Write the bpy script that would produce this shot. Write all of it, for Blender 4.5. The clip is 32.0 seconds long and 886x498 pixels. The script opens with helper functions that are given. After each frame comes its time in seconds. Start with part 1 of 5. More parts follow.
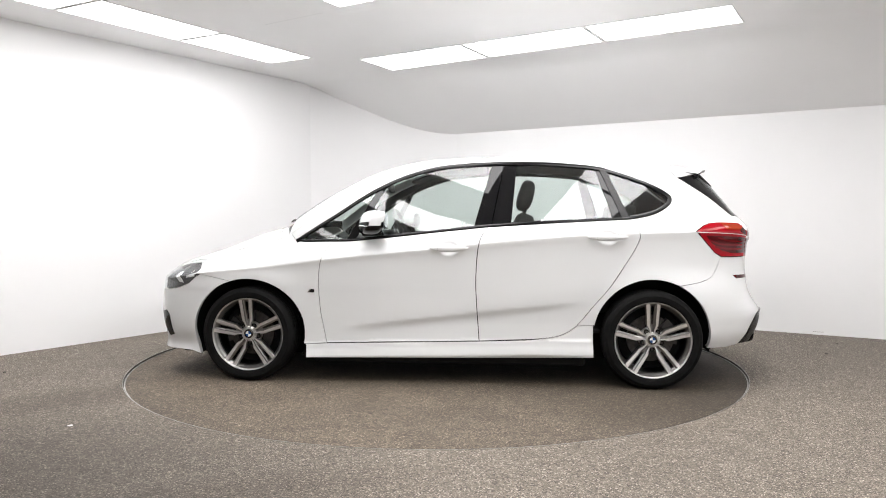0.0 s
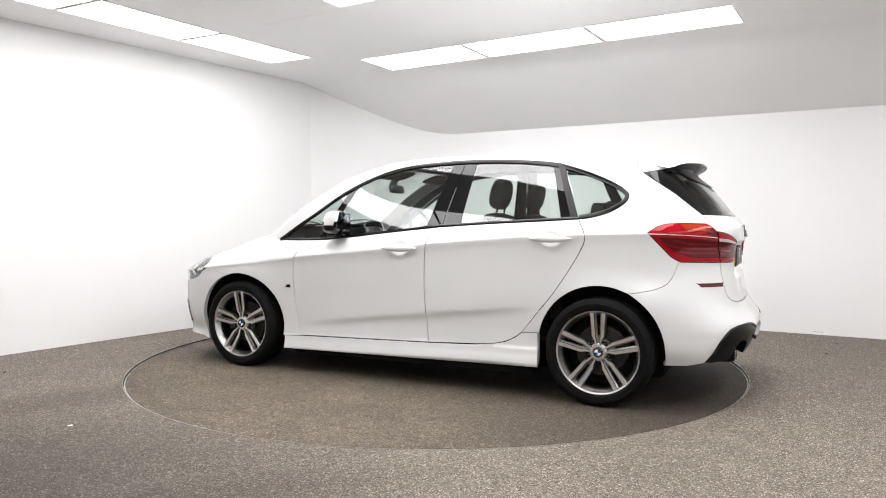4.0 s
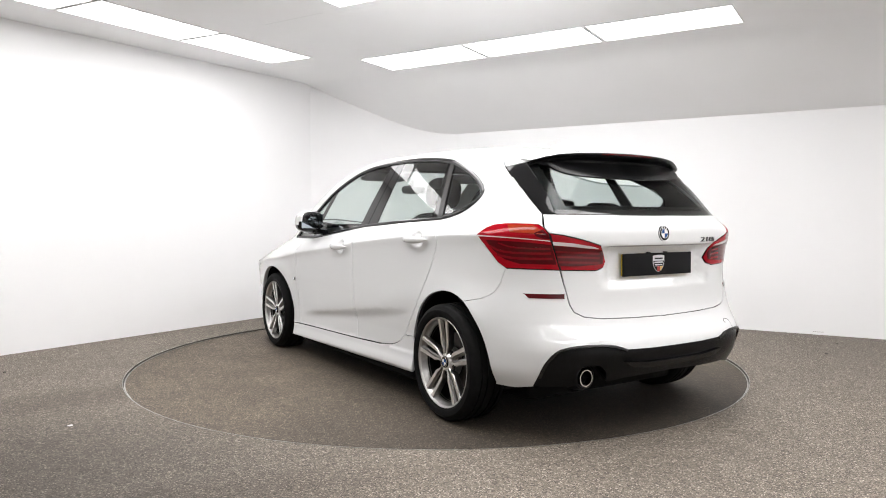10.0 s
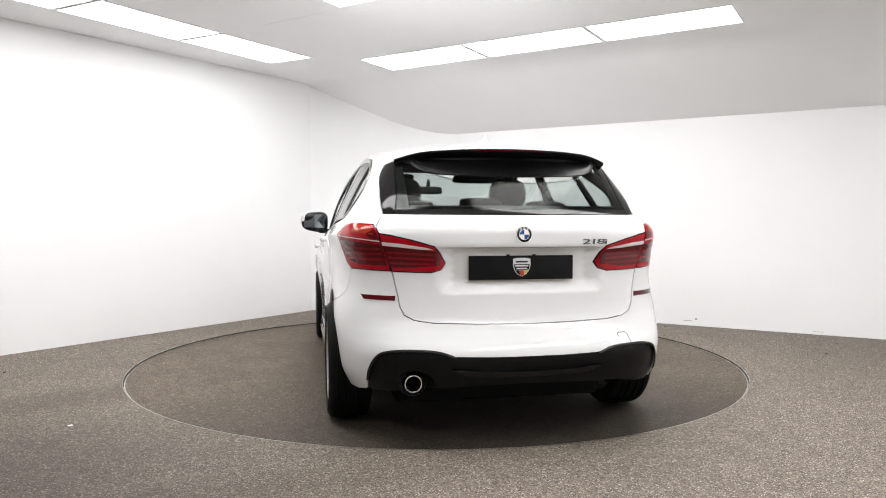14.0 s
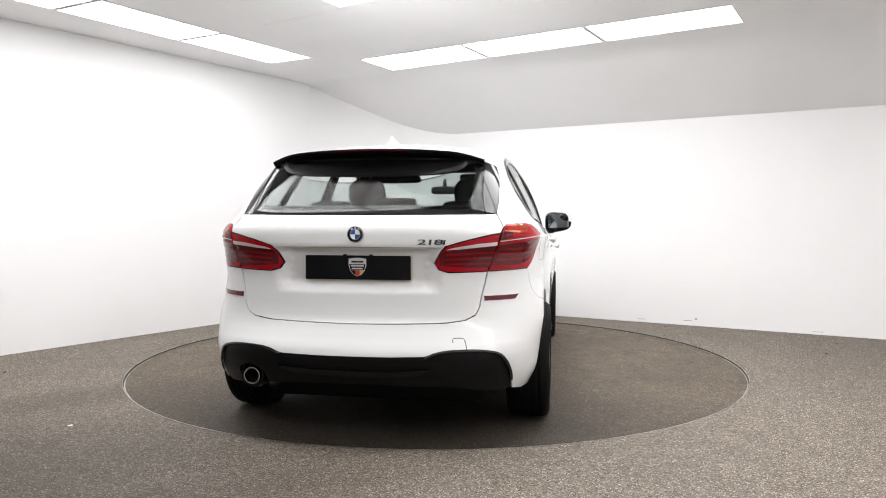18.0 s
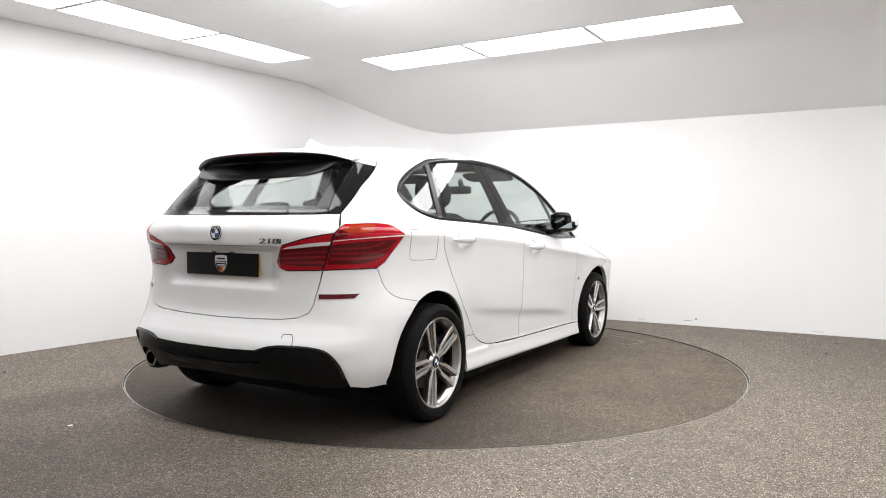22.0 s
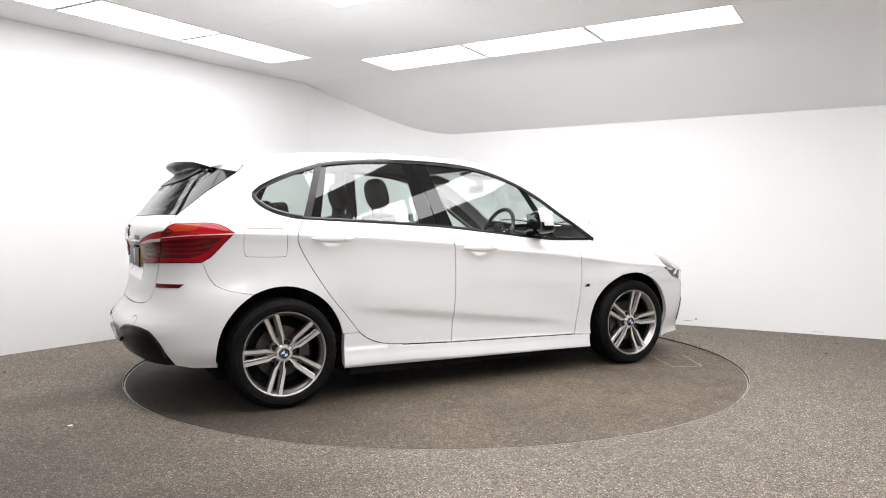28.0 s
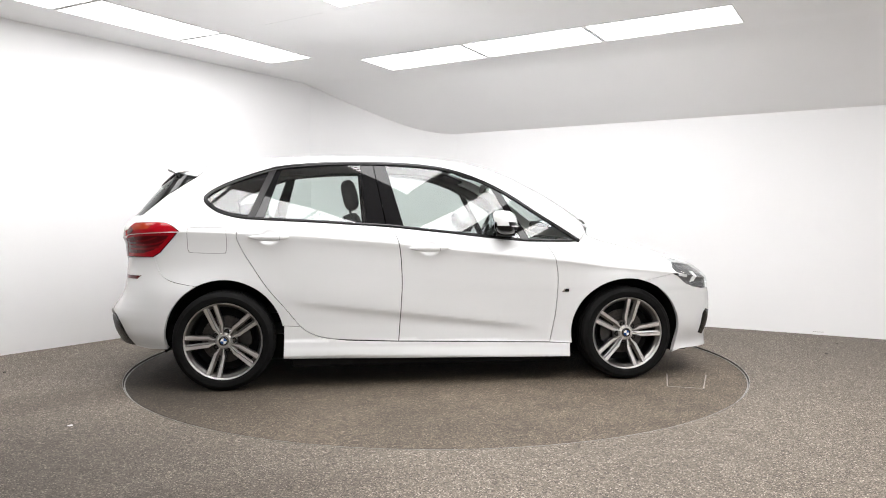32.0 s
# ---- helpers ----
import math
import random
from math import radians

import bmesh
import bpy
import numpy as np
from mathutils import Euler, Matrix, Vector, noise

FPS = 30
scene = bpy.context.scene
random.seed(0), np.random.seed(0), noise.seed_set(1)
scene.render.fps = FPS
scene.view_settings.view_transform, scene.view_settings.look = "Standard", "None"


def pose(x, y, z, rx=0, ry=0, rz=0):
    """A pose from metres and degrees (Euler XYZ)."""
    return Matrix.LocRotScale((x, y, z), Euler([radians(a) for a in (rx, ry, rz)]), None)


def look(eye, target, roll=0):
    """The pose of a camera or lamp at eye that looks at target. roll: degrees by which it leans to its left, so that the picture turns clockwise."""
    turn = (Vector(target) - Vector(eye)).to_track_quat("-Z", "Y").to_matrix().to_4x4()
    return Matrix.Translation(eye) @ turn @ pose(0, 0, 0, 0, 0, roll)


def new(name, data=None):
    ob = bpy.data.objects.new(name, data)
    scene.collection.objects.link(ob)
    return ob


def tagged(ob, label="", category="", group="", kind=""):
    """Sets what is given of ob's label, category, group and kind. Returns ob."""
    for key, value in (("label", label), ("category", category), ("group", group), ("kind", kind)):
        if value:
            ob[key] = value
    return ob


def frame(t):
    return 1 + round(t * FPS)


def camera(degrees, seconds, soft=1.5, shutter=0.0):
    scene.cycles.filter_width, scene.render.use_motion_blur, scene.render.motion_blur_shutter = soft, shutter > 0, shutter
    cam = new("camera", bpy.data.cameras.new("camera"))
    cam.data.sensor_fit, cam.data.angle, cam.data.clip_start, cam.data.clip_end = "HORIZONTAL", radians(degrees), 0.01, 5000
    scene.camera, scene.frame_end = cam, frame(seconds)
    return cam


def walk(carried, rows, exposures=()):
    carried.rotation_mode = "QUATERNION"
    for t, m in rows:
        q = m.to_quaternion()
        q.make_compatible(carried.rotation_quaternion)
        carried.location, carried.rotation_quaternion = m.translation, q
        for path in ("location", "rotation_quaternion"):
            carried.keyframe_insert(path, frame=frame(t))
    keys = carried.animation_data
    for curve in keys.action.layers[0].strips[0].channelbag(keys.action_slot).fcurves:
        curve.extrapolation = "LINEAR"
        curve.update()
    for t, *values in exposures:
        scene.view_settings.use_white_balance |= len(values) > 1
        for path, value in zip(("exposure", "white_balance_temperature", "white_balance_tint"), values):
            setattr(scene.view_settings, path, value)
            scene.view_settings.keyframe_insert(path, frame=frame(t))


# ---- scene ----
from mathutils.geometry import delaunay_2d_cdt

# ---- camera, which stands still ----
cam = camera(63.69, 32.0, soft=1.0)
EYE = Vector((0.0, -5.558, 1.081))
aim = (0.00795, 1.0, -0.04187)
stand = look(EYE, (EYE.x + aim[0], EYE.y + aim[1], EYE.z + aim[2]), 0.04)
walk(cam, [(0.0, stand), (32.0, stand)], exposures=[(0.0, 0.0), (32.0, 0.0)])

# ---- world: the room is closed, so the outside stays dim ----
world = bpy.data.worlds.new("studio_surround")
world.use_nodes = True
world.node_tree.nodes["Background"].inputs[0].default_value = (0.75, 0.8, 0.85, 1)
world.node_tree.nodes["Background"].inputs[1].default_value = 0.05
scene.world = world

LIGHT_STRENGTH = 10.5      # of the ceiling panels, which are the only lights
CEILING_Z = 2.655         # flat part of the ceiling
EAVE_Z = 2.10             # where the sloped part meets the end wall
FOLD = 1.02               # distance of the fold from the end wall

# plan of the room: corner of the two walls and the ways along them
CORNER = Vector((-0.905, 3.708))
ALONG_L = Vector((-0.5734, -0.8193))      # from the corner along the side wall
ALONG_R = Vector((0.8612, -0.5083))       # from the corner along the end wall


def plan(a, b):
    """The place a metres along the end wall and b metres along the side wall."""
    return CORNER + ALONG_R * a + ALONG_L * b


# ---- materials ----
def material(name, base, rough=0.5, metal=0.0, **more):
    m = bpy.data.materials.new(name)
    m.use_nodes = True
    b = m.node_tree.nodes["Principled BSDF"]
    b.inputs["Base Color"].default_value = (*base, 1)
    b.inputs["Roughness"].default_value = rough
    b.inputs["Metallic"].default_value = metal
    for key, value in more.items():
        b.inputs[key.replace("_", " ")].default_value = value
    return m


def node(m, kind, **values):
    n = m.node_tree.nodes.new(kind)
    for key, value in values.items():
        if key in n.inputs:
            n.inputs[key].default_value = value
    return n


def wire(m, a, out, b, inp):
    m.node_tree.links.new(a.outputs[out], b.inputs[inp])


def bsdf(m):
    return m.node_tree.nodes["Principled BSDF"]


def ramp(m, stops):
    r = m.node_tree.nodes.new("ShaderNodeValToRGB")
    while len(r.color_ramp.elements) < len(stops):
        r.color_ramp.elements.new(0.5)
    for e, (at, col) in zip(r.color_ramp.elements, stops):
        e.position, e.color = at, (*col, 1)
    return r


def mottled(m, dark, light, scale, fine=0.0, bump=0.0, bump_scale=200.0, rough=None):
    """Base colour wandering between two tones, with fine relief, in object space."""
    tex = node(m, "ShaderNodeTexCoord")
    n1 = node(m, "ShaderNodeTexNoise", Scale=scale, Detail=5.0, Roughness=0.6)
    wire(m, tex, "Object", n1, "Vector")
    r = ramp(m, [(0.3, dark), (0.7, light)])
    wire(m, n1, "Fac", r, "Fac")
    wire(m, r, "Color", bsdf(m), "Base Color")
    if bump:
        n2 = node(m, "ShaderNodeTexNoise", Scale=bump_scale, Detail=3.0)
        wire(m, tex, "Object", n2, "Vector")
        b = node(m, "ShaderNodeBump", Strength=bump, Distance=0.004)
        wire(m, n2, "Fac", b, "Height")
        wire(m, b, "Normal", bsdf(m), "Normal")
    if rough:
        mr = node(m, "ShaderNodeMapRange")
        mr.inputs["To Min"].default_value, mr.inputs["To Max"].default_value = rough
        wire(m, n1, "Fac", mr, "Value")
        wire(m, mr, "Result", bsdf(m), "Roughness")
    return m


def resin_floor(name, tint, worn, stains_and_shade, smudge=0.84):
    """Resin and grit: single grains, dark, sandy and white, under worn patches, old marks and painted-in shade."""
    m = material(name, (0.17, 0.15, 0.135), 0.75)
    tex = node(m, "ShaderNodeTexCoord")
    grit = node(m, "ShaderNodeTexVoronoi", Scale=195.0)
    wire(m, tex, "Object", grit, "Vector")
    pick = node(m, "ShaderNodeSeparateColor")
    wire(m, grit, "Color", pick, "Color")
    g = ramp(m, [(0.0, (0.030, 0.025, 0.020)), (0.18, (0.085, 0.073, 0.060)), (0.50, (0.150, 0.132, 0.112)), (0.86, (0.210, 0.188, 0.162)), (0.99, (0.48, 0.45, 0.41))])
    wire(m, pick, "Red", g, "Fac")
    clump = node(m, "ShaderNodeTexNoise", Scale=34.0, Detail=6.0, Roughness=0.8)
    wire(m, tex, "Object", clump, "Vector")
    c = ramp(m, [(0.34, (0.74, 0.73, 0.71)), (0.66, (1.24, 1.24, 1.25))])
    wire(m, clump, "Fac", c, "Fac")
    patch = node(m, "ShaderNodeTexNoise", Scale=0.7, Detail=4.0, Roughness=0.6)
    wire(m, tex, "Object", patch, "Vector")
    p = ramp(m, [(0.35, tuple(v * worn for v in tint)), (0.65, tint)])
    wire(m, patch, "Fac", p, "Fac")
    smear = node(m, "ShaderNodeTexNoise", Scale=5.0, Detail=6.0, Roughness=0.65)
    wire(m, tex, "Object", smear, "Vector")
    s = ramp(m, [(0.3, (smudge, smudge * 0.98, smudge * 0.95)), (0.7, (1.06, 1.06, 1.06))])
    wire(m, smear, "Fac", s, "Fac")
    layers = [c, p, s]
    for (x, y), (rx, ry), turn, depth in stains_and_shade:
        # an oval with a broken edge, for old marks and for painted-in shade
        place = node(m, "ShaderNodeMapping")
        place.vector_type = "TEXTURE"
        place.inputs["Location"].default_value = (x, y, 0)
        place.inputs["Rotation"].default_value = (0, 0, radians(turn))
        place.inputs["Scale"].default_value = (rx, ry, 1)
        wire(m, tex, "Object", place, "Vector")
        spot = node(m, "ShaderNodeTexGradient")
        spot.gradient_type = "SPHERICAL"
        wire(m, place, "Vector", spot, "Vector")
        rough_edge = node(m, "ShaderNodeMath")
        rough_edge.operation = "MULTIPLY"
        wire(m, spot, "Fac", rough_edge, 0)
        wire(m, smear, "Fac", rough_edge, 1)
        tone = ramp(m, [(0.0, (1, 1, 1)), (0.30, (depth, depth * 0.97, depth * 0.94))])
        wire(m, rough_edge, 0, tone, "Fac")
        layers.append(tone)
    last = g.outputs["Color"]
    for layer in layers:
        mul = node(m, "ShaderNodeMix")
        mul.data_type, mul.blend_type = "RGBA", "MULTIPLY"
        mul.inputs[0].default_value = 1.0
        m.node_tree.links.new(last, mul.inputs[6])
        m.node_tree.links.new(layer.outputs["Color"], mul.inputs[7])
        last = mul.outputs[2]
    m.node_tree.links.new(last, bsdf(m).inputs["Base Color"])
    b = node(m, "ShaderNodeBump", Strength=0.35, Distance=0.003)
    wire(m, clump, "Fac", b, "Height")
    wire(m, b, "Normal", bsdf(m), "Normal")
    return m


WALL = mottled(material("white_wall_paint", (0.82, 0.82, 0.82), 0.6), (0.87, 0.87, 0.875), (0.90, 0.90, 0.905), 0.8, bump=0.06, bump_scale=90.0)
CEIL = mottled(material("white_ceiling_paint", (0.8, 0.8, 0.8), 0.7), (0.90, 0.90, 0.905), (0.925, 0.925, 0.93), 1.2, bump=0.04, bump_scale=60.0)
BACK_WALL = mottled(material("mid_grey_back_wall", (0.10, 0.10, 0.105), 0.9), (0.30, 0.30, 0.303), (0.36, 0.36, 0.363), 3.0)
# a wide oval at front left and two narrow bands darken the floor
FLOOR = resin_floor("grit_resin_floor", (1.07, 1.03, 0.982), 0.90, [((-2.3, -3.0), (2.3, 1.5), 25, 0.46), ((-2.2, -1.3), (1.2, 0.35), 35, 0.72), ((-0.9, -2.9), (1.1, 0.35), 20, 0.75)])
# first oval paints the car's shade into the deck; second mixes dirt and shade
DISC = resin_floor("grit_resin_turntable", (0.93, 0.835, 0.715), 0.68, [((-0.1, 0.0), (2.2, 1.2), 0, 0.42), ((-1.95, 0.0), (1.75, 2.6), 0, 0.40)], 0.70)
STEEL = mottled(material("worn_steel_edge", (0.5, 0.5, 0.48), 0.4, 1.0), (0.22, 0.22, 0.21), (0.50, 0.50, 0.48), 14.0)
GAP = material("dark_gap", (0.012, 0.011, 0.010), 0.9)
PANEL = material("light_diffuser", (0.9, 0.9, 0.9), 0.4)
bsdf(PANEL).inputs["Emission Color"].default_value = (1.0, 0.985, 0.985, 1)
bsdf(PANEL).inputs["Emission Strength"].default_value = LIGHT_STRENGTH
# two weaker panel strengths, set to balance the brightness of the walls
DIMMED = material("dimmed_light_diffuser", (0.9, 0.9, 0.9), 0.4)
bsdf(DIMMED).inputs["Emission Color"].default_value = (1.0, 0.985, 0.985, 1)
bsdf(DIMMED).inputs["Emission Strength"].default_value = LIGHT_STRENGTH * 0.62
SOFTER = material("reduced_light_diffuser", (0.9, 0.9, 0.9), 0.4)
bsdf(SOFTER).inputs["Emission Color"].default_value = (1.0, 0.985, 0.985, 1)
bsdf(SOFTER).inputs["Emission Strength"].default_value = LIGHT_STRENGTH * 0.84
FRAME = material("light_frame_enamel", (0.75, 0.75, 0.75), 0.45)


# ---- small mesh helpers ----
def mesh_of(name, verts, faces, mat, smooth=False):
    me = bpy.data.meshes.new(name)
    me.from_pydata([tuple(v) for v in verts], [], [tuple(f) for f in faces])
    me.materials.append(mat)
    if smooth:
        me.polygons.foreach_set("use_smooth", [True] * len(me.polygons))
    me.update()
    return me


def solid(name, verts, faces, mat, parent=None, smooth=False):
    ob = new(name, mesh_of(name, verts, faces, mat, smooth))
    ob.parent = parent
    return ob


def part(name, bm, mat, parent, label="", smooth=True):
    """One bmesh as one mesh object under a thing."""
    bmesh.ops.recalc_face_normals(bm, faces=bm.faces)
    me = bpy.data.meshes.new(name)
    bm.to_mesh(me)
    bm.free()
    me.materials.append(mat)
    if smooth:
        me.polygons.foreach_set("use_smooth", [True] * len(me.polygons))
        me.set_sharp_from_angle(angle=radians(35))
    ob = new(name, me)
    ob.parent = parent
    if label:
        tagged(ob, label)
    return ob


def box(bm, x0, x1, y0, y1, z0, z1, bevel=0.0, m=None):
    """Adds a box, with rounded edges, to bm."""
    start = len(bm.verts)
    made = bmesh.ops.create_cube(bm, size=1.0)["verts"]
    bmesh.ops.scale(bm, vec=(x1 - x0, y1 - y0, z1 - z0), verts=made)
    bmesh.ops.translate(bm, vec=((x0 + x1) / 2, (y0 + y1) / 2, (z0 + z1) / 2), verts=made)
    if bevel:
        edges = {e for v in made for e in v.link_edges}
        got = bmesh.ops.bevel(bm, geom=list(edges), offset=bevel, segments=3, affect="EDGES", profile=0.6)
        made = [v for v in got["verts"]]
        made = list({v for f in got["faces"] for v in f.verts} | set(made))
    if m is not None:
        bm.verts.ensure_lookup_table()
        bmesh.ops.transform(bm, matrix=m, verts=bm.verts[start:])
    return bm


def prism(outline, z0, z1):
    """Verts and faces of an upright prism over a plan outline given anticlockwise."""
    n = len(outline)
    verts = [(x, y, z0) for x, y in outline] + [(x, y, z1) for x, y in outline]
    faces = [tuple(reversed(range(n))), tuple(range(n, 2 * n))]
    faces += [(i, (i + 1) % n, n + (i + 1) % n, n + i) for i in range(n)]
    return verts, faces


# ---- the room ----
ROOM_A, ROOM_B, THICK = 7.8, 9.0, 0.15
arc = []
bend = [(0.0, 1.02), (0.10, 0.845), (0.28, 0.648), (0.50, 0.420), (0.66, 0.275), (0.87, 0.130), (1.08, 0.040), (1.32, 0.0)]
for (a0, b0), (a1, b1), (a2, b2), (a3, b3) in zip([bend[0]] + bend[:-2], bend[:-1], bend[1:], bend[2:] + [bend[-1]]):
    for k in range(4):
        t = k / 4
        arc.append(plan(*(0.5 * (2 * p1 + (p2 - p0) * t + (2 * p0 - 5 * p1 + 4 * p2 - p3) * t * t + (3 * p1 - p0 - 3 * p2 + p3) * t ** 3) for p0, p1, p2, p3 in ((a0, a1, a2, a3), (b0, b1, b2, b3)))))
arc.append(plan(*bend[-1]))


def wall(name, inner, height, label, mat=WALL):
    """A wall of even thickness behind a plan line of its inner face."""
    outer = []
    for i, p in enumerate(inner):
        q0, q1 = inner[max(i - 1, 0)], inner[min(i + 1, len(inner) - 1)]
        d = (q1 - q0).normalized()
        outer.append(p + Vector((-d.y, d.x)) * THICK)
    n = len(inner)
    verts = [(*p, 0) for p in inner] + [(*p, height) for p in inner] + [(*p, 0) for p in outer] + [(*p, height) for p in outer]
    faces = []
    for i in range(n - 1):
        faces += [(i, i + 1, n + i + 1, n + i), (2 * n + i + 1, 2 * n + i, 3 * n + i, 3 * n + i + 1), (n + i, n + i + 1, 3 * n + i + 1, 3 * n + i), (2 * n + i, 2 * n + i + 1, i + 1, i)]
    faces += [(0, n, 3 * n, 2 * n), (n - 1, 3 * n - 1, 4 * n - 1, 2 * n - 1)]
    return tagged(solid(name, verts, faces, mat, smooth=len(inner) > 3), label, "wall", kind="structure")


wall("wall_west", [plan(0, ROOM_B), plan(0, 5), plan(0, 1.02)], CEILING_Z + 0.02, "smooth white painted studio side wall, brightly lit")
corner_wall = wall("wall_corner", arc, CEILING_Z + 0.02, "curved white wall rounding off the studio corner")
corner_wall.data.set_sharp_from_angle(angle=radians(35))
wall("wall_north", [plan(1.32, 0), plan(5, 0), plan(ROOM_A, 0)], EAVE_Z + 0.04, "low white end wall with scuffs above the floor")
# two unseen walls, added to close the room and shape its light
wall("wall_east", [plan(ROOM_A, 0), plan(ROOM_A, 5), plan(ROOM_A, ROOM_B)], CEILING_Z + 0.02, "unseen plain white wall, added to close the studio and bounce light")
wall("wall_south", [plan(ROOM_A, ROOM_B), plan(5, ROOM_B), plan(0, ROOM_B)], CEILING_Z + 0.02, "unseen mid-grey wall, added to close the studio and set the fill", BACK_WALL)

# ceiling: one slab with a soft fold down to the end wall
slope = (CEILING_Z - EAVE_Z) / FOLD
profile = [(-0.3, EAVE_Z - 0.3 * slope), (0.0, EAVE_Z), (FOLD - 0.16, CEILING_Z - 0.16 * slope)]
for i in range(1, 9):
    s = i / 8
    b0, b1, b2 = (FOLD - 0.16, CEILING_Z - 0.16 * slope), (FOLD, CEILING_Z), (FOLD + 0.16, CEILING_Z)
    profile.append(tuple((1 - s) ** 2 * u + 2 * s * (1 - s) * v + s * s * w for u, v, w in zip(b0, b1, b2)))
profile.append((ROOM_B + 0.3, CEILING_Z))
verts = []
for lift in (0.0, 0.12):
    for a in (-1.0, ROOM_A + 0.3):
        verts += [(*plan(a, b), z + lift) for b, z in profile]
n = len(profile)
faces = []
for i in range(n - 1):
    faces += [(i, i + 1, n + i + 1, n + i), (2 * n + i + 1, 2 * n + i, 3 * n + i, 3 * n + i + 1)]
faces += [(0, n, 3 * n, 2 * n), (n - 1, 3 * n - 1, 4 * n - 1, 2 * n - 1)]
ceiling = tagged(solid("ceiling", verts, faces, CEIL, smooth=True), "white plasterboard ceiling folding down to the end wall", "ceiling", kind="structure")
ceiling.data.set_sharp_from_angle(angle=radians(40))

# floor round the turntable, with a round opening for it
R_TABLE = 2.245
DECK_Z = -0.012          # the deck lies a little below the floor
ring_pts = [(math.cos(2 * math.pi * i / 180) * (R_TABLE + 0.0055), math.sin(2 * math.pi * i / 180) * (R_TABLE + 0.0055)) for i in range(180)]
outer_pts = []
corners = [plan(-0.2, -0.2), plan(-0.2, ROOM_B + 0.2), plan(ROOM_A + 0.2, ROOM_B + 0.2), plan(ROOM_A + 0.2, -0.2)]
for x, y in ring_pts:
    d = Vector((x, y)).normalized()
    best = 99.0
    for p, q in zip(corners, corners[1:] + corners[:1]):
        e = q - p
        den = d.x * e.y - d.y * e.x
        if abs(den) > 1e-9:
            k = (p.x * e.y - p.y * e.x) / den
            s = (p.x * d.y - p.y * d.x) / den
            if k > 0 and -1e-6 <= s <= 1 + 1e-6:
                best = min(best, k)
    outer_pts.append((d.x * best, d.y * best))
m_ = len(ring_pts)
verts = [(*p, 0.0) for p in ring_pts] + [(*p, 0.0) for p in outer_pts] + [(*p, -0.1) for p in ring_pts]
faces = [(i, m_ + i, m_ + (i + 1) % m_, (i + 1) % m_) for i in range(m_)] + [(i, (i + 1) % m_, 2 * m_ + (i + 1) % m_, 2 * m_ + i) for i in range(m_)]
tagged(solid("floor", verts, faces, FLOOR), "grey-brown grit resin floor, worn in patches, darker at front left", "floor", kind="structure")
pit = prism([(x * 1.2, y * 1.2) for x, y in ring_pts], -0.14, -0.1)
tagged(solid("ground", *pit, GAP), "dark pit under the turntable", "pit", kind="structure")


def ring(name, r0, r1, z0, z1, mat, parent=None, steps=180):
    verts, faces = [], []
    for r, z in ((r0, z0), (r0, z1), (r1, z1), (r1, z0)):
        verts += [(math.cos(2 * math.pi * i / steps) * r, math.sin(2 * math.pi * i / steps) * r, z) for i in range(steps)]
    for k in range(4):
        for i in range(steps):
            a, b = k * steps, ((k + 1) % 4) * steps
            faces.append((a + i, a + (i + 1) % steps, b + (i + 1) % steps, b + i))
    return solid(name, verts, faces, mat, parent)


KERB = mottled(material("dusty_kerb_face", (0.12, 0.11, 0.10), 0.8), (0.085, 0.078, 0.068), (0.16, 0.148, 0.130), 30.0)
ring("trim", R_TABLE + 0.0052, R_TABLE + 0.0075, -0.03, 0.0002, KERB)["kind"] = "structure"
tagged(ring("turntable_kerb", R_TABLE + 0.0075, R_TABLE + 0.0108, -0.004, 0.0012, STEEL), "thin worn steel edge set in the floor round the turntable", "edge strip", kind="structure")

# turntable
turntable = tagged(new("turntable"), "round grit-covered turntable just below the floor, thin steel rim", "turntable")
disc = prism([(math.cos(2 * math.pi * i / 180) * (R_TABLE - 0.007), math.sin(2 * math.pi * i / 180) * (R_TABLE - 0.007)) for i in range(180)], -0.06, DECK_Z)
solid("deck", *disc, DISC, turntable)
ring("rim", R_TABLE - 0.007, R_TABLE + 0.0015, -0.06, DECK_Z + 0.0015, STEEL, turntable)

CHALK = mottled(material("faded_chalk", (0.42, 0.40, 0.36), 0.9), (0.22, 0.20, 0.18), (0.50, 0.48, 0.44), 60.0)
for (x0, y0), (x1, y1) in (((1.544, -0.757), (1.379, -1.119)), ((1.379, -1.119), (1.582, -1.211)), ((1.582, -1.211), (1.800, -0.830))):
    d = Vector((x1 - x0, y1 - y0))
    s = Vector((-d.y, d.x)).normalized() * 0.004
    line = [(x0 + s.x, y0 + s.y), (x0 - s.x, y0 - s.y), (x1 - s.x, y1 - s.y), (x1 + s.x, y1 + s.y)]
    tagged(solid("chalk_line", *prism(line, DECK_Z + 0.0004, DECK_Z + 0.0014), CHALK, turntable), "faded white chalk line")

# bits of grit and scuffs
rng = random.Random(5)


def fleck(x, y, size, mat, label, category):
    pts = [(x + size * rng.uniform(0.6, 1.1) * math.cos(a), y + 0.7 * size * rng.uniform(0.6, 1.1) * math.sin(a)) for a in np.linspace(0, 2 * math.pi, 7, endpoint=False)]
    return tagged(solid(category.replace(" ", "_"), *prism(pts, 0.0, 0.004), mat), label, category)


DARK_BIT = material("dark_debris", (0.02, 0.018, 0.016), 0.8)
fleck(-1.918, -1.856, 0.014, WALL, "small white paint chip lying on the floor", "paint chip")
for x, y, size in ((3.127, 0.108, 0.016), (3.476, 0.573, 0.013), (1.895, 2.03, 0.018), (-3.05, -0.55, 0.012), (2.30, 1.58, 0.010)):
    fleck(x, y, size, DARK_BIT, "small dark bit of debris on the floor", "debris")

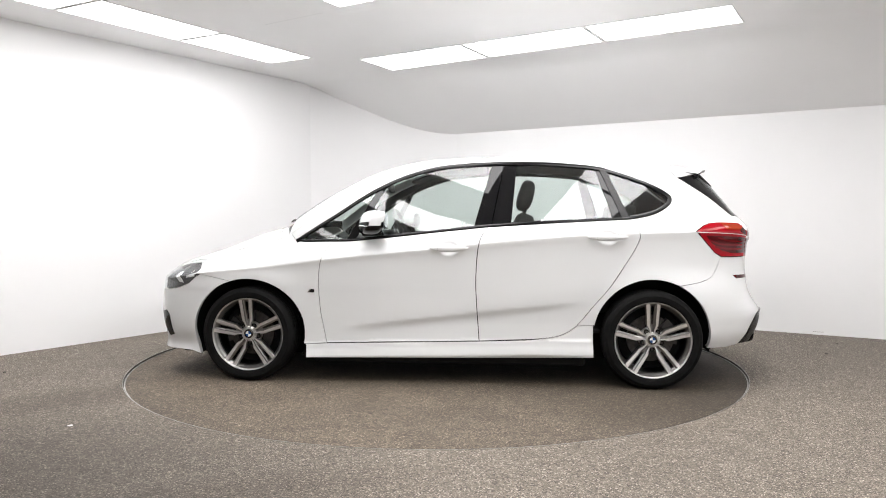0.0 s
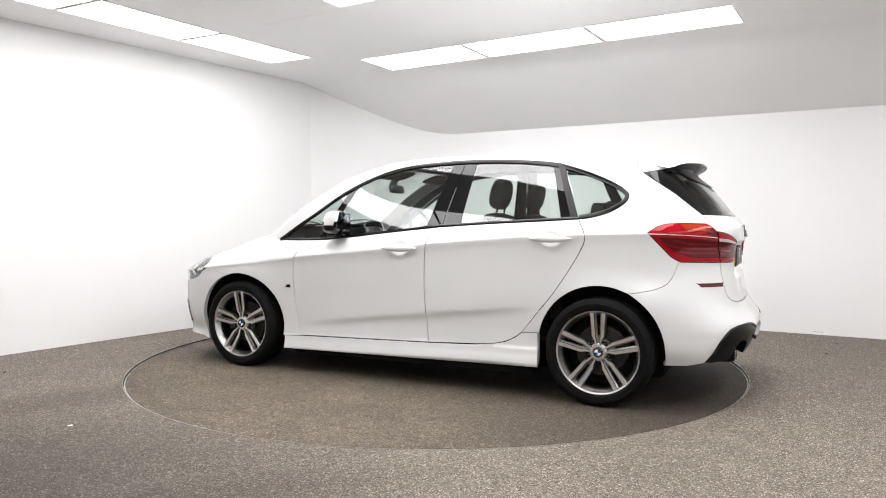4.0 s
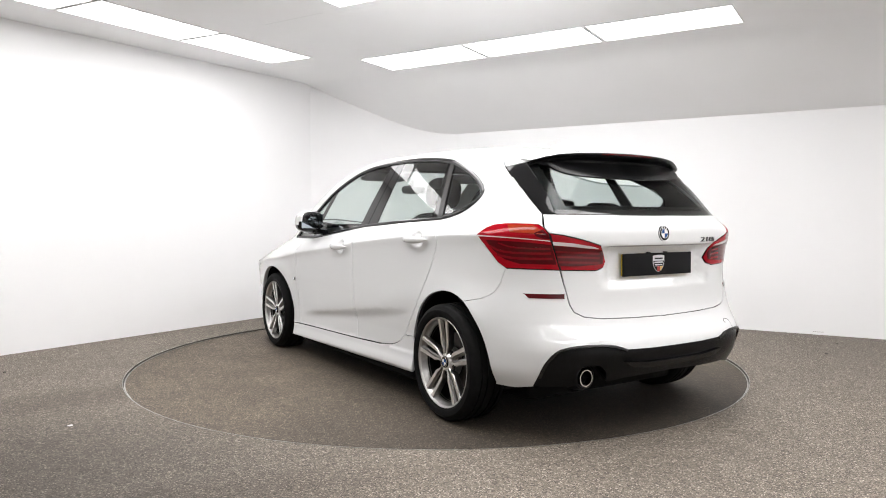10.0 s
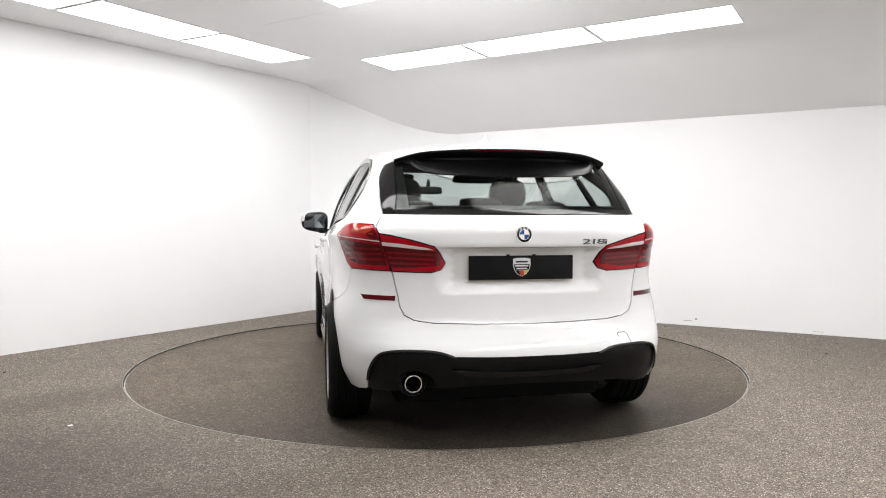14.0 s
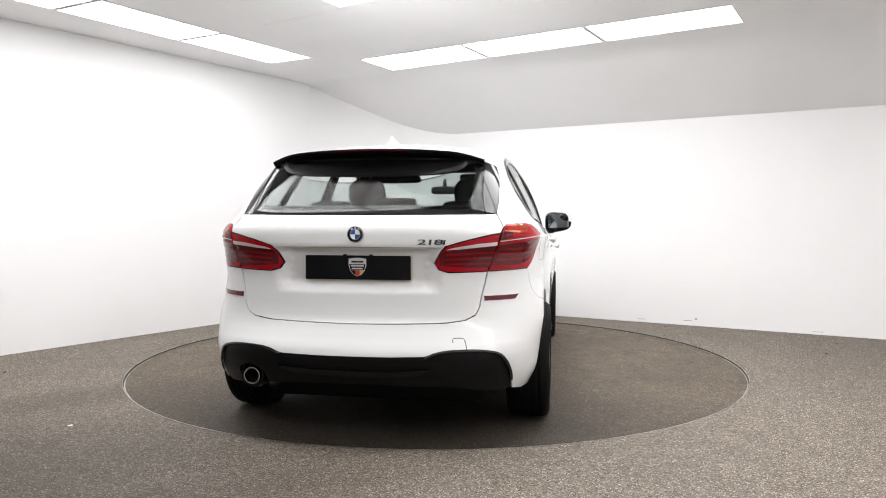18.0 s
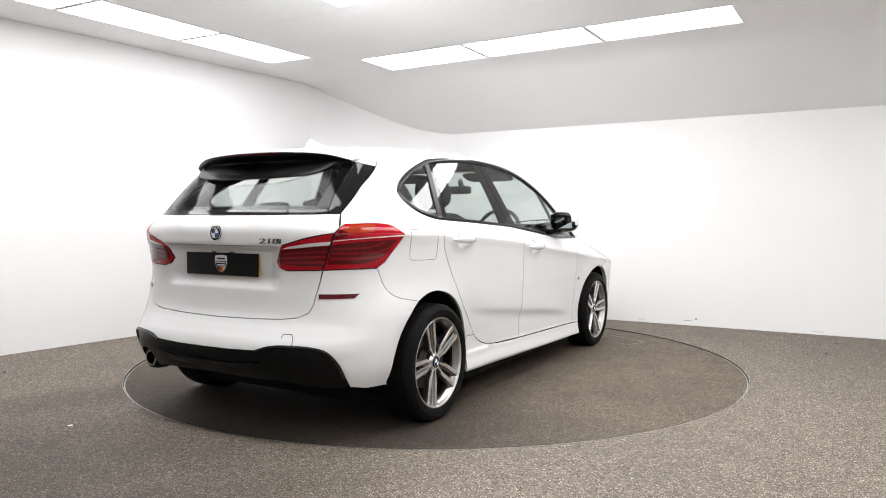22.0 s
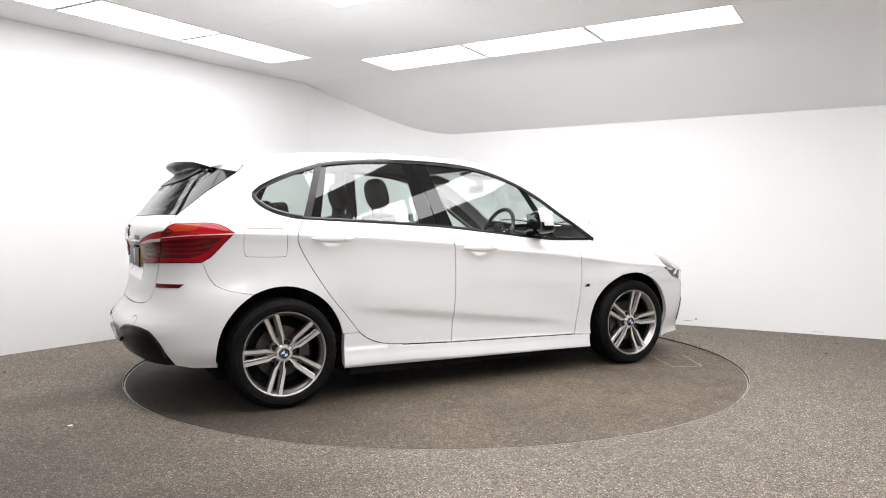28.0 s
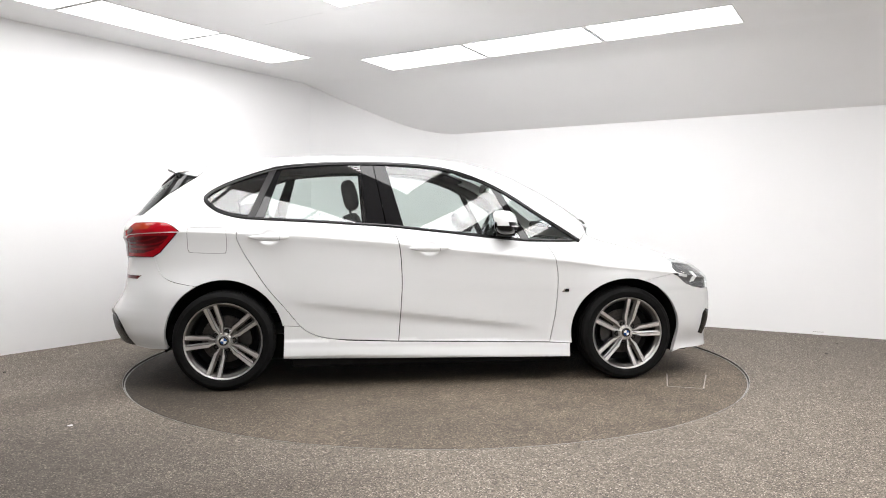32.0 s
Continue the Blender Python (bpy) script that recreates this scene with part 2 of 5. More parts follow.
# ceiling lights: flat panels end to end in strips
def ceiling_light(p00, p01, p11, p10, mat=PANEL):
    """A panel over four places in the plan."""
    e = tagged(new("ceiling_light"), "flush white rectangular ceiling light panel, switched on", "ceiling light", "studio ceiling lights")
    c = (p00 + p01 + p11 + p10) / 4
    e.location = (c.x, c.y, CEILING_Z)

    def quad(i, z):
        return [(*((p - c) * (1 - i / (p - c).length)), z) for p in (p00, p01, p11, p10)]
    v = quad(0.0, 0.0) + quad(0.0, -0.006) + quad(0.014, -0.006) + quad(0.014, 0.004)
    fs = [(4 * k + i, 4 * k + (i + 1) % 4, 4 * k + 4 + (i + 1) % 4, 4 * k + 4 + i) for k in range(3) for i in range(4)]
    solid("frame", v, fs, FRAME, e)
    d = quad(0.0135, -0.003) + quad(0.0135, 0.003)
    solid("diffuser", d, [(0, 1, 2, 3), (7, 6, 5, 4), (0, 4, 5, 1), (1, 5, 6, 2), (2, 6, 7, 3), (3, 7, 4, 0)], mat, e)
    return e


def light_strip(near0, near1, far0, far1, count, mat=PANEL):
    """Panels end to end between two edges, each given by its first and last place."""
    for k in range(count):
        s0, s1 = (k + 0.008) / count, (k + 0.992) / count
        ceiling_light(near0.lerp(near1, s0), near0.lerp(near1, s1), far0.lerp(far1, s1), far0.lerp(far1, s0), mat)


def square(a, b):
    """The place at square distances a and b, along the end wall and away from it."""
    c = ALONG_R.dot(ALONG_L)
    return plan((a - c * b) / (1 - c * c), (b - c * a) / (1 - c * c))


light_strip(square(1.20, 1.11), square(4.69, 0.97), square(1.21, 1.69), square(4.68, 1.51), 3, SOFTER)
light_strip(square(0.34, 2.06), square(0.18, 5.36), square(0.86, 2.00), square(0.70, 5.30), 3, DIMMED)
ceiling_light(square(2.13, 3.09), square(3.70, 3.02), square(3.72, 3.92), square(2.14, 3.99))


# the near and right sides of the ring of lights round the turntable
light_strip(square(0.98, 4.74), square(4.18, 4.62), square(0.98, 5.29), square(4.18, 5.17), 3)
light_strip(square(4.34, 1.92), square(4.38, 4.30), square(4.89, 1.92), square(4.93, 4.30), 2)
# unseen strips above and right of the camera, guessed and added as fill light
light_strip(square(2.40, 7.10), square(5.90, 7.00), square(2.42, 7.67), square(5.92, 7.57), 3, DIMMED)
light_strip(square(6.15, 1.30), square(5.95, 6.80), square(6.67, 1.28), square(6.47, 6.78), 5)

# thin plasterboard joint in the ceiling
p0, p1 = square(1.31, 3.07), square(1.93, 3.05)
side_way = Vector((-(p1 - p0).y, (p1 - p0).x)).normalized() * 0.0018
line = [p0 - side_way, p1 - side_way, p1 + side_way, p0 + side_way]
tagged(solid("ceiling_joint", *prism([tuple(p) for p in line], CEILING_Z - 0.0012, CEILING_Z + 0.004), FRAME), "hairline joint between ceiling boards", "ceiling joint", kind="structure")
# scuffs low on the end wall
SCUFF = material("grey_scuff", (0.45, 0.43, 0.41), 0.8)
for a, z, w, h in ((4.02, 0.045, 0.05, 0.006), (4.10, 0.06, 0.012, 0.02), (3.55, 0.03, 0.04, 0.005), (5.2, 0.025, 0.05, 0.004)):
    p = plan(a, 0.0)
    inn = Vector((ALONG_R.y, -ALONG_R.x))
    if inn.dot(ALONG_L) < 0:
        inn = -inn
    q = [p + ALONG_R * sx + inn * sy for sx, sy in ((-w, -0.002), (w, -0.002), (w * 0.8, 0.0012), (-w * 0.9, 0.0012))]
    tagged(solid("trim", *prism([tuple(v) for v in q], z, z + h), SCUFF), "grey scuff mark on the white wall", "scuff", kind="structure")

# ---- car: body surfaces, x forward, y to its left, z up, origin between the axles on the ground ----
PAINT = material("white_car_paint", (0.705, 0.71, 0.712), 0.5, 0.0, Specular_IOR_Level=0.0, Coat_Weight=1.0, Coat_Roughness=0.045)
BLACK_GLOSS = material("gloss_black_trim", (0.004, 0.004, 0.0045), 0.06, Specular_IOR_Level=0.32)
TRIM_GLOSS = material("polished_black_edge", (0.006, 0.006, 0.0065), 0.08, Specular_IOR_Level=0.5)
BLACK_PLASTIC = mottled(material("grained_black_plastic", (0.02, 0.02, 0.021), 0.30, Specular_IOR_Level=0.16), (0.003, 0.003, 0.0033), (0.006, 0.006, 0.0065), 30.0, bump=0.15, bump_scale=600.0)
LINER = material("dark_underbody", (0.011, 0.011, 0.011), 0.95, Specular_IOR_Level=0.1)


def thin_glass(name, tint, gloss=0.055):
    """A single sheet of glass: tinted see-through with a clear mirror gloss."""
    m = bpy.data.materials.new(name)
    m.use_nodes = True
    t = m.node_tree
    t.nodes.remove(t.nodes["Principled BSDF"])
    clear, shine, mix, facing, steep, share = (t.nodes.new("ShaderNode" + k) for k in ("BsdfTransparent", "BsdfGlossy", "MixShader", "LayerWeight", "Math", "MapRange"))
    clear.inputs["Color"].default_value = (*tint, 1)
    shine.inputs["Roughness"].default_value = 0.0
    facing.inputs["Blend"].default_value = 0.5
    steep.operation = "POWER"
    steep.inputs[1].default_value = 5.0
    share.inputs["To Min"].default_value, share.inputs["To Max"].default_value = gloss, 1.0
    t.links.new(facing.outputs["Facing"], steep.inputs[0])
    t.links.new(steep.outputs[0], share.inputs["Value"])
    t.links.new(share.outputs["Result"], mix.inputs[0])
    t.links.new(clear.outputs[0], mix.inputs[1])
    t.links.new(shine.outputs[0], mix.inputs[2])
    t.links.new(mix.outputs[0], t.nodes["Material Output"].inputs["Surface"])
    return m


GLASS = thin_glass("tinted_window_glass", (0.82, 0.88, 0.86), 0.085)
DARK_GLASS = thin_glass("dark_rear_glass", (0.60, 0.645, 0.635), 0.014)
BLACK_SATIN = material("gloss_black_fin", (0.004, 0.004, 0.0045), 0.06, Specular_IOR_Level=0.3)

# rows of (x, belt height, rail height, belt half width, rail half width, centre height)
CABIN_STATIONS = np.array([
    (-2.20, 1.080, 1.360, 0.780, 0.540, 1.390), (-1.80, 1.080, 1.392, 0.790, 0.570, 1.440), (-1.50, 1.080, 1.420, 0.800, 0.585, 1.488), (-1.20, 1.078, 1.448, 0.805, 0.592, 1.522),
    (-1.00, 1.070, 1.466, 0.811, 0.596, 1.540), (-0.60, 1.049, 1.491, 0.820, 0.600, 1.550), (-0.25, 1.027, 1.495, 0.825, 0.602, 1.543), (0.06, 0.994, 1.475, 0.825, 0.612, 1.522),
    (0.29, 0.968, 1.426, 0.825, 0.643, 1.484), (0.52, 0.943, 1.340, 0.822, 0.690, 1.420), (0.74, 0.929, 1.212, 0.815, 0.738, 1.318), (0.89, 0.927, 1.110, 0.810, 0.770, 1.236)])
NOSE_STATIONS = np.array([
    (1.03, 0.926, 1.006, 0.806, 0.790, 1.146), (1.10, 0.922, 0.962, 0.804, 0.778, 1.104), (1.20, 0.906, 0.927, 0.803, 0.769, 1.046), (1.28, 0.890, 0.908, 0.802, 0.766, 1.028), (1.41, 0.858, 0.876, 0.800, 0.765, 0.990),
    (1.63, 0.806, 0.822, 0.785, 0.755, 0.900), (1.85, 0.756, 0.772, 0.755, 0.725, 0.824), (2.00, 0.715, 0.728, 0.71, 0.69, 0.790), (2.20, 0.65, 0.66, 0.65, 0.63, 0.70)])
STATIONS = np.concatenate([CABIN_STATIONS, NOSE_STATIONS])
# height of the shoulder crease along the side
CREASE = np.array([(-2.20, 0.997), (-1.80, 0.998), (-1.42, 0.994), (-1.24, 0.988), (-0.88, 0.974), (-0.60, 0.953), (-0.24, 0.922), (0.11, 0.884), (0.39, 0.855), (0.68, 0.829), (0.99, 0.794), (1.19, 0.769), (1.35, 0.752), (1.63, 0.722), (1.85, 0.690), (2.20, 0.640)])
# lower body: height and half width at mid car, for a belt at 1.03
LOWER = np.array([(0.10, 0.800), (0.15, 0.842), (0.167, 0.869), (0.188, 0.8800), (0.215, 0.8755), (0.25, 0.8685), (0.276, 0.8665), (0.286, 0.8615), (0.32, 0.8610), (0.38, 0.861), (0.45, 0.865), (0.55, 0.873), (0.65, 0.881), (0.75, 0.8855), (0.82, 0.8895), (0.87, 0.8950),
                  (0.905, 0.9025), (0.912, 0.9030), (0.919, 0.9010), (0.945, 0.8885), (0.975, 0.8705), (1.00, 0.852), (1.03, 0.825)])
TAPER = np.array([(-2.2, -0.070), (-1.7, -0.052), (-1.3, -0.026), (-0.9, -0.010), (-0.3, 0.0), (0.9, 0.0), (1.3, -0.004), (1.7, -0.030), (2.2, -0.06)])
REAR = np.array([(0.10, -2.06), (0.20, -2.09), (0.28, -2.115), (0.36, -2.15), (0.44, -2.164), (0.48, -2.152), (0.525, -2.120), (0.575, -2.086), (0.62, -2.068), (0.68, -2.058), (0.80, -2.050), (0.92, -2.056), (0.96, -2.070), (1.02, -2.068), (1.08, -2.03),
                 (1.12, -1.985), (1.20, -1.925), (1.30, -1.845), (1.38, -1.775), (1.45, -1.70), (1.6, -1.6)])
FRONT = np.array([(0.05, 1.99), (0.10, 2.05), (0.16, 2.07), (0.30, 2.055), (0.43, 2.075), (0.55, 2.065), (0.64, 2.04), (0.70, 2.03), (0.76, 2.005), (0.82, 1.955), (0.95, 1.78), (1.6, 1.6)])
HANDLES = ((-0.025, 0.893), (-1.046, 0.967))
HUBS = ((1.335, 0.318), (-1.335, 0.318))


def smooth_interp(x, table, col=1):
    """Monotone cubic through the rows of a table."""
    xs, ys = table[:, 0], table[:, col]
    d = np.diff(ys) / np.diff(xs)
    m = np.concatenate([[d[0]], np.where(d[:-1] * d[1:] > 0, 2 * d[:-1] * d[1:] / (d[:-1] + d[1:] + 1e-12), 0.0), [d[-1]]])
    x = np.clip(x, xs[0], xs[-1])
    i = np.clip(np.searchsorted(xs, x) - 1, 0, len(xs) - 2)
    h = xs[i + 1] - xs[i]
    t = (x - xs[i]) / h
    return (2 * t ** 3 - 3 * t ** 2 + 1) * ys[i] + (t ** 3 - 2 * t ** 2 + t) * h * m[i] + (3 * t ** 2 - 2 * t ** 3) * ys[i + 1] + (t ** 3 - t ** 2) * h * m[i + 1]


def flank(x, z):
    """Half width of the body side before its ends are rounded off."""
    belt, rail = smooth_interp(x, STATIONS, 1), smooth_interp(x, STATIONS, 2)
    yb, yr = smooth_interp(x, STATIONS, 3), smooth_interp(x, STATIONS, 4)
    fold = np.minimum(smooth_interp(x, CREASE), belt - 0.02)
    zz = np.where(z > fold, 0.912 + (z - fold) * 0.118 / (belt - fold), np.where(z > 0.6, 0.6 + (z - 0.6) * 0.312 / np.maximum(fold - 0.6, 0.02), z))
    # the step above the sill follows the lower edge of the doors
    step_z = np.interp(x, [-0.56, 0.80, 0.95], [0.292, 0.254, 0.246])
    zz = np.where(z < 0.6, zz + (0.281 - step_z) * np.clip((0.45 - z) / 0.13, 0, 1), zz)
    low = smooth_interp(np.minimum(zz, 1.03), LOWER) + smooth_interp(x, TAPER) + (yb - 0.825 - smooth_interp(x, TAPER)) * np.clip((zz - 0.9) / 0.13, 0, 1)
    low = low - np.clip((np.abs(x) - 0.97) / 0.10, 0, 1) * np.where(z < 0.3, np.maximum(smooth_interp(np.minimum(zz, 1.03), LOWER) - 0.861, 0), 0)
    # press line low on the doors
    line = 0.452 - 0.118 * x
    fade = np.clip((x + 0.95) / 0.35, 0, 1) * np.clip((0.75 - x) / 0.3, 0, 1)
    d = (z - line) / 0.024
    low = low + fade * (0.010 * np.exp(-0.5 * (np.clip(d, 0, 9) / 3.6) ** 2) * (d >= 0) + (-0.006 + 0.016 * np.exp(-0.5 * d * d)) * (d < 0) * np.exp(-0.5 * (np.clip(d, -9, 0) / 3.0) ** 2))
    # dished cups behind the door handles
    for hx, hz in HANDLES:
        low = low - 0.018 * np.exp(-(((x - hx) / 0.058) ** 2 + ((z - hz) / 0.041) ** 2) ** 2.5)
    # swelling round the wheel openings
    for hx, hz in HUBS:
        r = np.hypot(x - hx, z - hz)
        low = low + 0.005 * np.exp(-((r - 0.385) / 0.080) ** 2) * np.clip((z - 0.30) / 0.12, 0, 1)
    # fuller behind and ahead of the axles, low down
    low = low + 0.046 * np.clip((-1.0 - x) / 0.6, 0, 1) * np.exp(-((z - 0.46) / 0.24) ** 4) + 0.016 * np.clip((x - 0.95) / 0.3, 0, 1) * np.exp(-((z - 0.5) / 0.22) ** 4) + 0.015 * np.clip((x - 1.0) / 0.4, 0, 1) * np.clip((0.8 - z) / 0.1, 0, 1)
    # the bumpers' lower corners draw in
    low = low - 0.030 * np.clip((-1.50 - x) / 0.2, 0, 1) * np.exp(-((z - 0.22) / 0.08) ** 2) - 0.03 * np.clip((x - 1.60) / 0.2, 0, 1) * np.exp(-((z - 0.22) / 0.07) ** 2)
    t = np.clip((z - belt) / np.maximum(rail - belt, 0.01), 0, 1.6)
    high = yb + (yr - yb) * (0.86 * t + 0.14 * t * t)
    return np.where(z <= belt, low, high)


def half_width(x, z):
    w = flank(x, z)
    xr, xf = smooth_interp(z, REAR), smooth_interp(z, FRONT)
    rs, fs = -1.40, 1.50
    a = np.clip((rs - x) / (rs - xr), 0, 1)
    b = np.clip((x - fs) / (xf - fs), 0, 1)
    return w * (1 - a ** 3.5) ** (1 / 3.5) * (1 - b ** 5) ** (1 / 5)


def lift_side(u, v):
    return np.stack([u, half_width(u, v), v], -1)


def polar(u, v, centre, sign):
    """Point of the body end seen from its middle at the angle u, in degrees, and height v."""
    a = np.radians(u)
    lo, hi = np.zeros_like(u), np.full_like(u, 1.6)
    for _ in range(40):
        r = (lo + hi) / 2
        x, y = centre + sign * r * np.cos(a), np.abs(r * np.sin(a))
        end = smooth_interp(v, REAR) if sign < 0 else smooth_interp(v, FRONT)
        outside = (y > half_width(x, v)) | (sign * x > sign * end)
        hi, lo = np.where(outside, r, hi), np.where(outside, lo, r)
    if sign < 0:
        # recess for the number plate
        r = r - 0.042 * np.clip((26.5 - np.abs(u)) / 4.0, 0, 1) ** 1.2 * np.clip((v - 0.735) / 0.06, 0, 1) * np.clip((0.949 - v) / 0.007, 0, 1)
    return np.stack([centre + sign * r * np.cos(a), r * np.sin(a), v], -1)


def lift_rear(u, v):
    return polar(u, v, -1.2, -1.0)


def lift_front(u, v):
    return polar(u, v, 1.2, 1.0)


def lift_top(u, v):
    """u along the car, v the share of the half width, -1 to 1."""
    ze, zc, w = smooth_interp(u, STATIONS, 2), smooth_interp(u, STATIONS, 5), smooth_interp(u, STATIONS, 4)
    w = np.where(u > 1.0, half_width(u, ze), w)
    s = np.abs(v)
    steep = np.clip((u + 0.25) / 0.5, 0, 1) * np.clip((1.22 - u) / 0.16, 0, 1)
    bulge = 1 - (0.75 - 0.65 * steep) * s ** 2 - (0.25 + 0.65 * steep) * s ** (5 + 2 * steep)
    return np.stack([u, v * w, ze + (zc - ze) * bulge], -1)


def densify(outline, step, scale):
    pts = []
    n = len(outline)
    for i in range(n):
        p, q = np.array(outline[i], float), np.array(outline[(i + 1) % n], float)
        k = max(1, int(np.ceil(np.linalg.norm((q - p) * scale) / step)))
        pts += [p + (q - p) * j / k for j in range(k)]
    return np.array(pts)


def inset(pts, d, scale):
    """Moves a closed outline inwards by d."""
    p = pts * scale
    e = np.roll(p, -1, 0) - np.roll(p, 1, 0)
    n = np.stack([-e[:, 1], e[:, 0]], 1) / np.maximum(np.linalg.norm(e, axis=1, keepdims=True), 1e-9)
    area = np.sum(p[:, 0] * np.roll(p[:, 1], -1) - p[:, 1] * np.roll(p[:, 0], -1))
    return (p + n * d * (1 if area > 0 else -1)) / scale


def spline(points, closed=False, per=6):
    """Catmull-Rom curve through points."""
    p = np.array(points, float)
    n = len(p)
    out = []
    for i in range(n if closed else n - 1):
        a, b, c, d = (p[(i - 1) % n], p[i], p[(i + 1) % n], p[(i + 2) % n]) if closed else (p[max(i - 1, 0)], p[i], p[i + 1], p[min(i + 2, n - 1)])
        for t in np.linspace(0, 1, per, endpoint=False):
            out.append(0.5 * (2 * b + (c - a) * t + (2 * a - 5 * b + 4 * c - d) * t * t + (3 * b - a - 3 * c + d) * t ** 3))
    if not closed:
        out.append(p[-1])
    return [tuple(q) for q in out]


def in_polygon(pts, poly):
    x, y = pts[:, 0], pts[:, 1]
    inside = np.zeros(len(pts), bool)
    for (x0, y0), (x1, y1) in zip(poly, np.roll(poly, -1, 0)):
        cross = ((y0 > y) != (y1 > y)) & (x < (x1 - x0) * (y - y0) / (y1 - y0 + 1e-15) + x0)
        inside ^= cross
    return inside


def skin(name, outline, lift, mat, parent, step=0.03, gap=0.0029, depth=0.012, out=0.0, mirror=False, scale=(1.0, 1.0), label="", folds=None):
    """A body panel: an outline on the unrolled surface, meshed finely, lifted to its place, with its edge turned in."""
    scale = np.array(scale)
    rim = inset(densify(outline, step * 0.7, scale), gap, scale)
    lo, hi = rim.min(0), rim.max(0)
    gx = np.arange(lo[0], hi[0], step / scale[0])
    gy = np.arange(lo[1], hi[1], step * 0.87 / scale[1])
    grid = np.array([(x + (0.5 * step / scale[0] if j % 2 else 0), y) for j, y in enumerate(gy) for x in gx])
    grid = grid[in_polygon(grid, rim)] if len(grid) else np.zeros((0, 2))
    if len(grid):
        near = np.min(np.linalg.norm((grid[:, None] - rim[None]) * scale, axis=2), axis=1)
        grid = grid[near > step * 0.5]
    if folds is not None:
        # rows of points close along a crease, so that it stays crisp
        keep = folds[in_polygon(folds, rim)]
        keep = keep[np.min(np.linalg.norm((keep[:, None] - rim[None]) * scale, axis=2), axis=1) > 0.004]
        grid = grid[np.min(np.linalg.norm((grid[:, None] - keep[None]) * scale, axis=2), axis=1) > 0.008]
        grid = np.concatenate([grid, keep])
    pts = np.concatenate([rim, grid]) if len(grid) else rim
    k = len(rim)
    # the triangulation works in metres, so that the angle of an end panel does not stretch it
    res = delaunay_2d_cdt([Vector(q * scale) for q in pts], [], [list(range(k))], 1, 1e-7)
    uv = np.array([tuple(v) for v in res[0]]) / scale
    tris = [tuple(f) for f in res[2]]
    P = lift(uv[:, 0], uv[:, 1])
    eps = 0.002
    du = lift(uv[:, 0] + eps / scale[0], uv[:, 1]) - lift(uv[:, 0] - eps / scale[0], uv[:, 1])
    dv = lift(uv[:, 0], uv[:, 1] + eps / scale[1]) - lift(uv[:, 0], uv[:, 1] - eps / scale[1])
    N = np.cross(du, dv)
    N /= np.maximum(np.linalg.norm(N, axis=1, keepdims=True), 1e-12)
    centre = np.array([0.0, 0.0, 0.6])
    if np.sum((P - centre) * N) < 0:
        N = -N
    P = P + N * out
    a, b, c = (np.array([t[i] for t in tris]) for i in range(3))
    if np.sum(np.cross(P[b] - P[a], P[c] - P[a]) * N[a]) < 0:
        tris = [t[::-1] for t in tris]
    count = {}
    for t in tris:
        for i in range(3):
            e = (t[i], t[(i + 1) % 3])
            count[e] = 1
    border = [e for e in count if (e[1], e[0]) not in count]
    used = sorted({i for e in border for i in e})
    top = {i: len(P) + j for j, i in enumerate(used)}
    low = {i: len(P) + len(used) + j for j, i in enumerate(used)}
    V = np.concatenate([P, P[used], P[used] - N[used] * depth])
    NN = np.concatenate([N, np.zeros((2 * len(used), 3))])
    faces = tris + [(top[q], top[p], low[p], low[q]) for p, q in border]
    for p, q in border:
        e = V[q] - V[p]
        s = np.cross(e, N[p])
        for i in (top[p], top[q], low[p], low[q]):
            NN[i] += s
    NN /= np.maximum(np.linalg.norm(NN, axis=1, keepdims=True), 1e-12)
    made = []
    for side in ((1, -1) if mirror else (1,)):
        W, M = V * (1, side, 1), NN * (1, side, 1)
        F = faces if side > 0 else [f[::-1] for f in faces]
        me = mesh_of(name, W.tolist(), F, mat, True)
        me.normals_split_custom_set_from_vertices(M.tolist())
        ob = new(name, me)
        ob.parent = parent
        if label:
            tagged(ob, label)
        made.append(ob)
    return made if mirror else made[0]


# ---- car: the panels ----
car = tagged(new("car"), "white five-door compact people carrier with black window trim", "car")

# shared lines on the side, (x, z)
DOOR_FRONT = spline([(0.762, 0.930), (0.806, 0.868), (0.838, 0.774), (0.850, 0.661), (0.841, 0.472), (0.821, 0.358), (0.800, 0.254)], per=4)
DOOR_MID = spline([(-0.277, 1.029), (-0.233, 0.962), (-0.210, 0.853), (-0.200, 0.669), (-0.208, 0.484), (-0.222, 0.282)], per=4)
DOOR_REAR = spline([(-1.195, 1.080), (-1.238, 1.018), (-1.251, 0.964), (-1.223, 0.893), (-1.170, 0.802), (-1.063, 0.639), (-0.957, 0.511), (-0.857, 0.388), (-0.778, 0.335), (-0.688, 0.308), (-0.561, 0.295)], per=4)
BELT = [(1.010, 0.930), (0.949, 0.927), (0.762, 0.929), (0.641, 0.933), (0.378, 0.958), (0.114, 0.988), (-0.277, 1.029), (-0.70, 1.055), (-1.096, 1.075), (-1.195, 1.080)]
DLO_TOP = spline([(1.024, 0.940), (0.889, 1.029), (0.743, 1.121), (0.52, 1.269), (0.291, 1.379), (0.058, 1.442), (-0.255, 1.468), (-0.604, 1.469), (-0.871, 1.451), (-1.022, 1.43), (-1.17, 1.386), (-1.315, 1.33), (-1.421, 1.276), (-1.472, 1.234)], per=3)
DLO_TIP = spline([(-1.472, 1.234), (-1.474, 1.205), (-1.449, 1.168), (-1.372, 1.120), (-1.275, 1.092), (-1.195, 1.080)], per=3)
